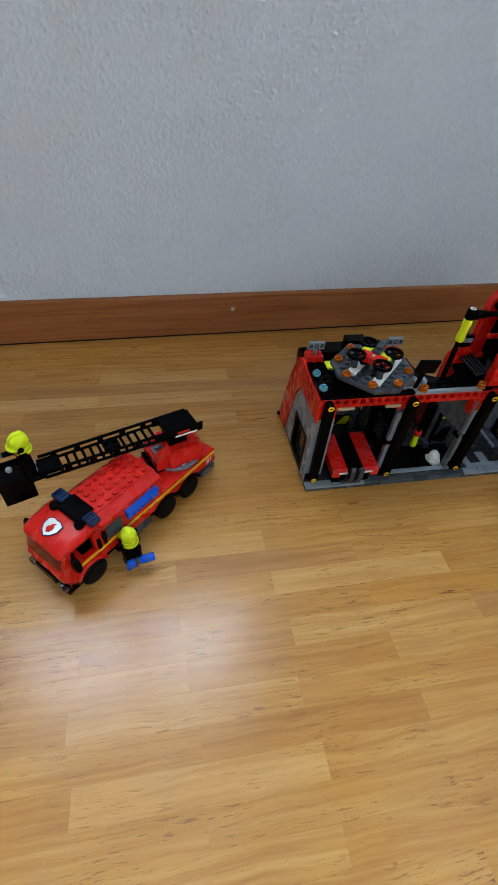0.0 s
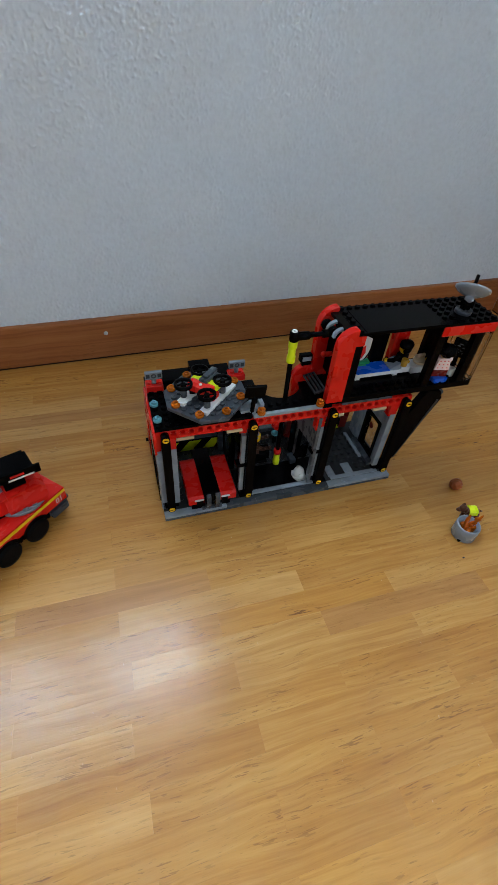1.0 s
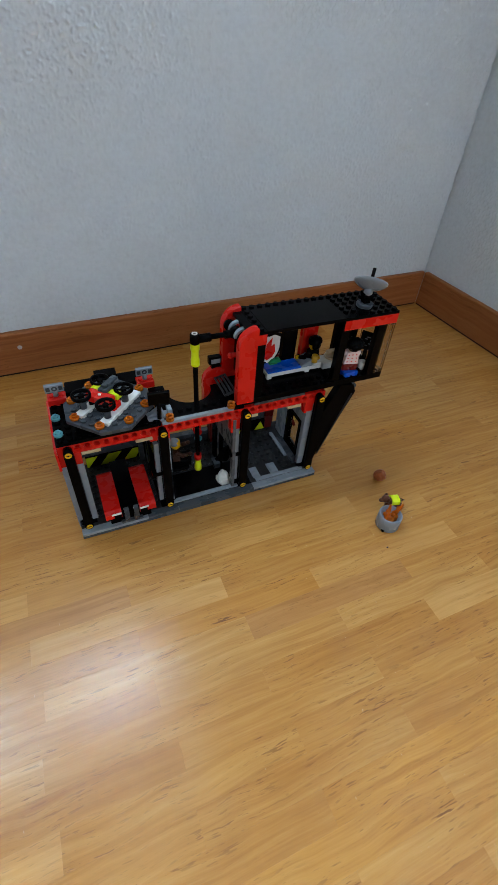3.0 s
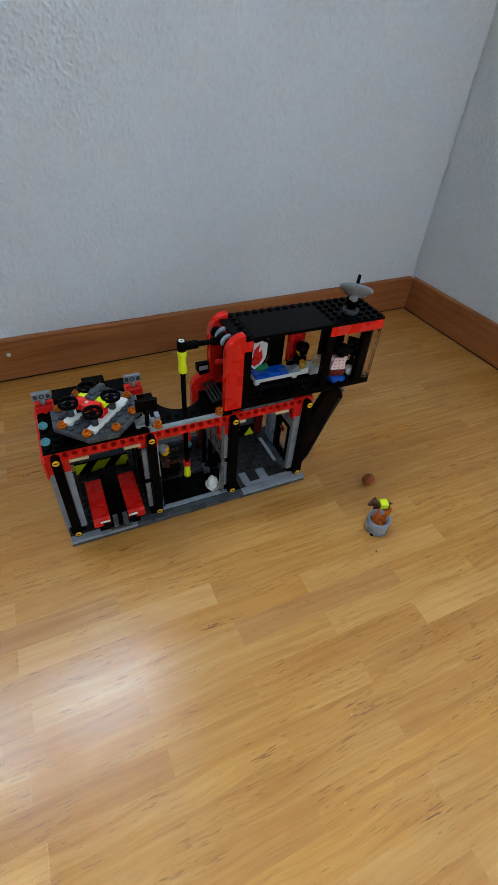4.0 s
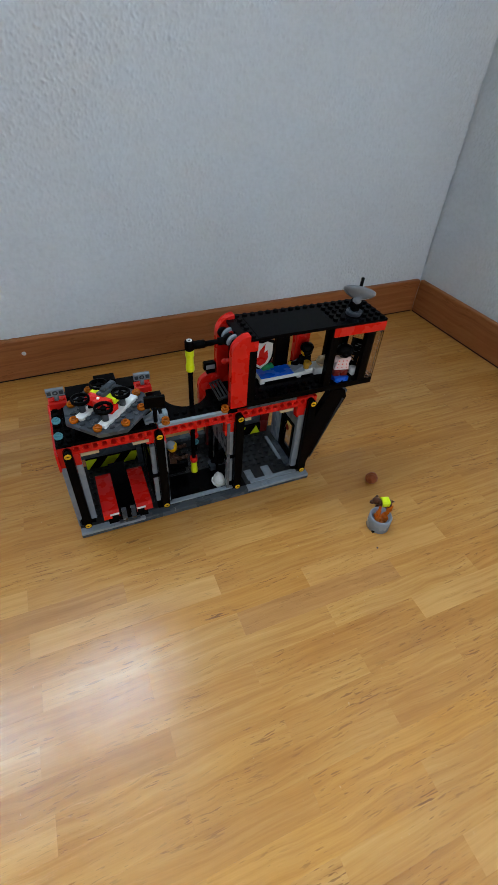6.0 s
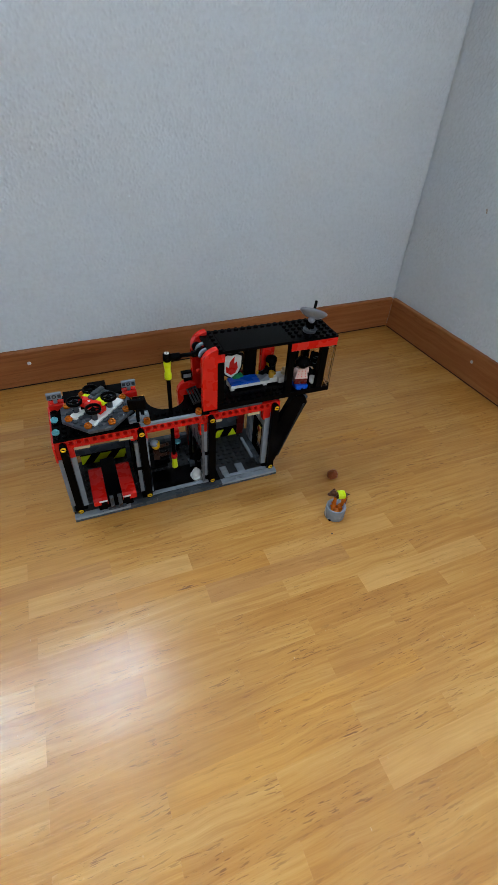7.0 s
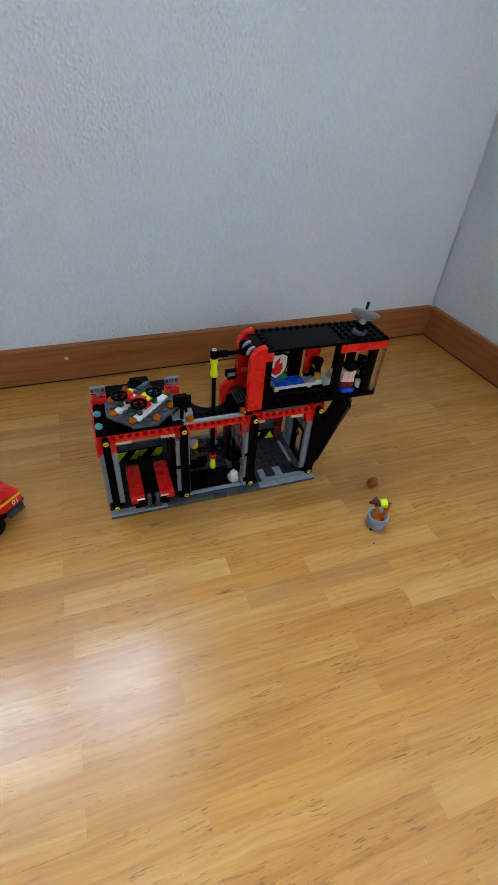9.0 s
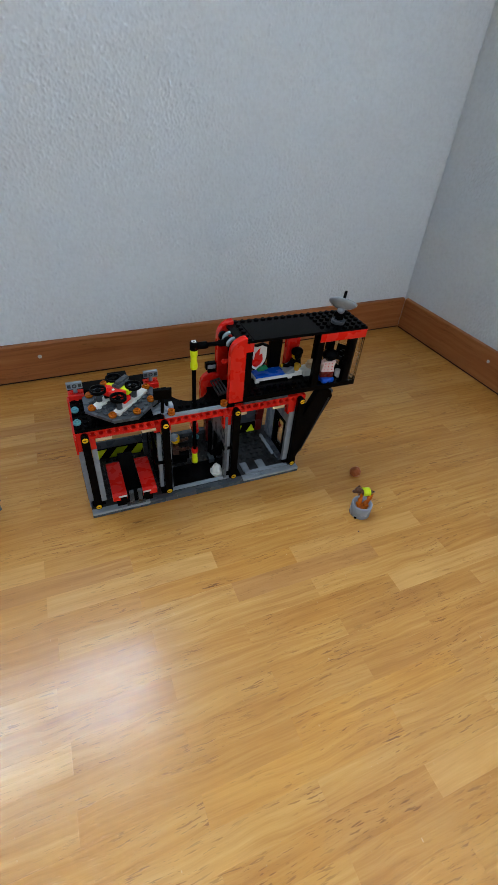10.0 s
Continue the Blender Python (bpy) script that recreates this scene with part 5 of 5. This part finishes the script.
# light bar
g = Geo().box(119, 136, -11, 13, 64.6, 68.2, 0.6).cyl(136, -14, 64.0, 3.6, 4).cyl(136, 15.5, 64.0, 3.6, 4).box(121, 133, -17, 18, 64.4, 67).box(119.5, 121, -10, 12, 68.2, 69)
bar = part("light_bar", g, BLACK, truck, "black light bar")
for s in (-1, 1):
    y0, y1 = (13.1, 25.4) if s > 0 else (-23.4, -11.1)
    lamp = part("beacon", Geo().box(122, 132, y0, y1, 65.2, 70, 1.2), T_BLUE, bar, "clear dark blue beacon")
    g = Geo()
    for k in range(3):
        g.box(122.6, 131.4, y0 + 2.2 + 3.2 * k, y0 + 3.4 + 3.2 * k, 70, 70.5, 0.1)
    part("rib", g, T_BLUE, lamp)
# shield badge on the cab roof
edge = [(-8.5, 5.5), (-4, 7.5), (0, 7), (4, 7.5), (8.5, 5.5), (8.5, -1), (5, -6), (0, -9), (-5, -6), (-8.5, -1)]
lay = shift(149, -1, 63.45, 10.5, 0, 90)
badge = part("badge", Geo().prism([(x * 0.95, y * 0.95) for x, y in edge], "z", 0, 0.5).moved(lay), BADGE_BLUE, truck, "shield badge with a red flame")
part("badge_field", Geo().prism([(x * 0.84, y * 0.84) for x, y in edge], "z", 0.3, 0.7).moved(lay), WHITE, badge, "white field")
flame = [(-0.4, -5), (-2.8, -2.6), (-3, 0.6), (-1.6, -0.6), (-1.0, 2.2), (2.0, 4.2), (1.5, 1.2), (2.6, 1.4), (3.0, -1.6), (1.8, -4)]
part("badge_flame", Geo().prism(flame, "z", 0.5, 0.9).moved(lay), RED, badge, "red flame")
# fleet number on the rear flank
curve = bpy.data.curves.new("fleet_number", "FONT")
curve.body, curve.size, curve.extrude, curve.align_x = "01", 0.0085, 0.0001, "LEFT"
text_ob = new("fleet_number", curve)
number_mesh = bpy.data.meshes.new_from_object(text_ob.evaluated_get(bpy.context.evaluated_depsgraph_get()))
bpy.data.objects.remove(text_ob)
number_mesh.materials.clear()
number_mesh.materials.append(WHITE)
number = new("fleet_number", number_mesh)
number.parent = truck
number.matrix_basis = mm(-3.5, 24.15, 23.6, 90, 0, 180)
tagged(number, "white fleet number 01")
part("rear_step", Geo().box(-15, 4, 15, 25.2, 9, 17.5).box(-18.5, -15, -23, 23, 18, 22), DGREY, truck, "dark grey rear step")
# turret and ladder, turned to the truck's right
TURN_AT = shift(14, 0, 0, 0, 0, -21.6)
disc = part("turntable", Geo().cyl(14, 0, 36.4, 23.5, 3.2, "z", 40), LGREY, truck, "light grey turntable disc")
g = Geo()
for x, y in ((14, 20), (22, 18), (6, 19)):
    g.stud(x, y, 39.6)
part("disc_studs", g, LGREY, disc)
part("turret_base", Geo().box(-14, 30, -15, 15, 36.3, 39.8).moved(TURN_AT), BLACK, truck)
body = [(-22, 39.8), (-22, 54), (-18, 57.6), (11, 57.6), (11, 39.8)]
turret = part("turret", Geo().prism(body, "y", -16, 16).moved(TURN_AT), RED, truck, "red turret")
for y0, y1 in ((-16, -10.5), (5.5, 16)):
    part("turret_cheek", Geo().prism([(11.1, 39.8), (11.1, 57.4), (19, 55), (26, 49), (26, 39.8)], "y", y0, y1).moved(TURN_AT), RED, turret)
part("turret_skirt", Geo().prism([(16.1, 40), (19.8, 40), (19.8, 44), (16.1, 54)], "x", -20, 14).moved(TURN_AT), RED, turret)
part("turret_step", Geo().box(11.2, 22, -10.4, 5.4, 40, 47.4).studs(13, -10.4, 1, 2, 47.4).moved(TURN_AT), LGREY, turret, "light grey step with two studs")
part("turret_front", Geo().box(22.1, 26, -10.4, 5.4, 39.8, 48.4).moved(TURN_AT), RED, turret)
part("turret_neck", Geo().box(-9, 9, -8, 8, 57.7, 76).cyl(0, -10, 66, 4.2, 20, "y").moved(TURN_AT), BLACK, turret, "black neck")
LIFT = TURN_AT @ shift(-20, 0, 74.5, 0, -2.9, 0) @ shift(20, 0, -78)
ladder = part("ladder", Geo().box(-19, 12, -11, 10, 76, 81.6).moved(LIFT), BLACK, truck, "black turntable ladder")
for s in (-1, 1):
    y0, y1 = (10.2, 12.2) if s > 0 else (-13.2, -11.2)
    back = -24 if s > 0 else -17
    g = Geo()
    g.box(back, 117, y0, y1, 73.4, 75.6).box(back, 117, y0, y1, 79.6, 82)
    for x in range(back, 114, 20):
        g.box(x, x + 5, y0, y1, 75.6, 79.6)
    g.box(back, 17, y0, y1, 72.6, 79.8)
    if s < 0:
        g.moved(shift(back, -12, 0, 0, 0, 2.0) @ shift(-back, 12, 0))
    part("rail", g.moved(LIFT), BLACK, ladder)
for k in range(13):
    x = 20 + 6.8 * k
    part("rung", Geo().box(x, x + 2.4, -11.2 + 0.035 * (x + 17), 10.2, 73.5, 75.4).moved(LIFT), BLACK, ladder)
part("cross_plate", Geo().box(52, 66, -8, 8, 75.4, 77.4).studs(51, -8, 2, 2, 77.4).moved(LIFT), BLACK, ladder)
part("end_plate", Geo().box(102, 119, -6.6, 10, 75.5, 79.6).moved(LIFT), BLACK, ladder)
part("ladder_mark", Geo().box(-10, 2, 12.3, 12.6, 76.4, 79.0).moved(LIFT), RED, ladder, "red mark")
part("ladder_mark", Geo().box(-18, 4, 12.3, 12.6, 73.0, 75.2).moved(LIFT), WHITE, ladder, "white mark")
# basket
g = Geo().box(126, 150, -12, 12, 62, 83.8)
for a in ((126, 150, -12, -10.2), (126, 150, 10.2, 12), (126, 127.8, -10.2, 10.2), (148.2, 150, -10.2, 10.2)):
    g.box(*a, 83.9, 87)
g.box(115, 126.5, -6, 6, 72, 80)
basket = part("basket", g.moved(TURN_AT), BLACK, truck, "black ladder basket")
part("clip", Geo().cyl(122, -7, 84, 2.2, 14, "y").box(120, 125, -3, 3, 80, 86).moved(TURN_AT), LGREY, basket, "grey clip")
TR = mm(-127, 39.8, 0, 0, 0, -135.63)
figure("toy_figure", TR @ mm(14, 0, 0, 0, 0, -21.6) @ mm(125.5, 7, 80.5, 0, 0, 102), "toy firefighter in a neon helmet standing in the ladder basket", BLACK, BLACK, YELLOW, NEON, "helmet", False, (65, 65), LGREY)
figure("toy_figure", mm(-180.5, -60.5, 0, 0, 0, 215), "toy firefighter in a neon yellow helmet standing by the truck", BLACK, BLACK, YELLOW, NEON, "helmet", False, (20, 35), BLACK)
hose = thing("toy_nozzle", mm(-183.6, -73.2, 14, 0, 0, 14), "blue toy water nozzle held by a figure", "toy nozzle")
part("barrel", Geo().lathe(((2.4, 0), (3.2, 1), (3.2, 6), (2.6, 7), (2.6, 11), (3.6, 12), (3.6, 22), (3.0, 23)), (0, 0, 0), "x", 18), BLUE, hose)
part("grip", Geo().box(-1, 3, -1.8, 1.8, -8, 0, 0.6).box(4, 8, -2.4, 2.4, -5, -3, 0.4), BLUE, hose)
part("band", Geo().ring(6.5, 0, 0, 3.4, 2.0, 3.5, "x", 18), DGREY, hose, "dark grey band")

# ---- parquet: staves of 164 x 21.8 mm in half bond ----
floor = structure("floor", Geo().box(LEFT, 5, NEAR, 8, -40, -9, 0.5), SCREED_GAP_SHADE, "honey-coloured varnished wooden parquet of narrow staves", "floor", ROOM)
ROW, STAVE_LENGTH, GAP = 21.8, 164.0, 0.012
stave_meshes = {}
DRIFT = {-3: 7, -4: 4, -5: 3}                     # rows whose joints lie off the bond
TONED = {"pale": ((-1, -1), (1, 0), (-2, 1), (-5, 1), (-7, -2), (1, -2), (-12, 1), (4, -2), (13, -2), (11, -3), (11, -2)),   # (row, place in it)
         "pink": ((-3, 0), (0, -1), (12, -2), (12, -1)),
         "amber": ((-2, 0), (-10, 0), (-9, 0), (6, 0), (8, 1), (9, -1), (16, -2), (15, -3), (5, 1))}


def stave_geo(g, x0, x1, y0, y1):
    c = 0.03
    v = [(x0, y0, -9), (x1, y0, -9), (x1, y1, -9), (x0, y1, -9), (x0, y0, -c), (x1, y0, -c), (x1, y1, -c), (x0, y1, -c),
         (x0 + c, y0 + c, 0), (x1 - c, y0 + c, 0), (x1 - c, y1 - c, 0), (x0 + c, y1 - c, 0)]
    f = [[3, 2, 1, 0], [8, 9, 10, 11]]
    for a, b in ((0, 4), (4, 8)):
        f += [[a + k, a + (k + 1) % 4, b + (k + 1) % 4, b + k] for k in range(4)]
    return g.add(v, f)


far = Geo()
to_room = ROOM.inverted()
for j in range(-124, 20):
    y0 = -88 + ROW * j
    for i in range(-18, 6):
        x0 = (102 if j % 2 else 20) + DRIFT.get(j, 10 if j < -5 else 0) + STAVE_LENGTH * i
        x1 = x0 + STAVE_LENGTH
        x0, x1 = max(x0, -2640), min(x1, 672)
        if x1 - x0 < 6 or y0 > 345:
            continue
        if x0 > -470 and -420 < y0 < 325:
            length = round(x1 - x0, 1)
            tone = next((k for k, cells in TONED.items() if (j, i) in cells), "")
            if (length, tone) not in stave_meshes:
                stave_meshes[length, tone] = stave_geo(Geo(), GAP, length - GAP, GAP, ROW - GAP).mesh("stave", [TONES.get(tone, STAVE)])
            ob = new("stave", stave_meshes[length, tone])
            ob.parent = floor
            ob.matrix_basis = to_room @ mm(x0, y0, 0)
        else:
            stave_geo(far, x0 + GAP, x1 - GAP, y0 + GAP, y0 + ROW - GAP)
rest = part("staves_beyond", far, STAVES, floor, "", to_room)
tagged(rest, kind="stuff")
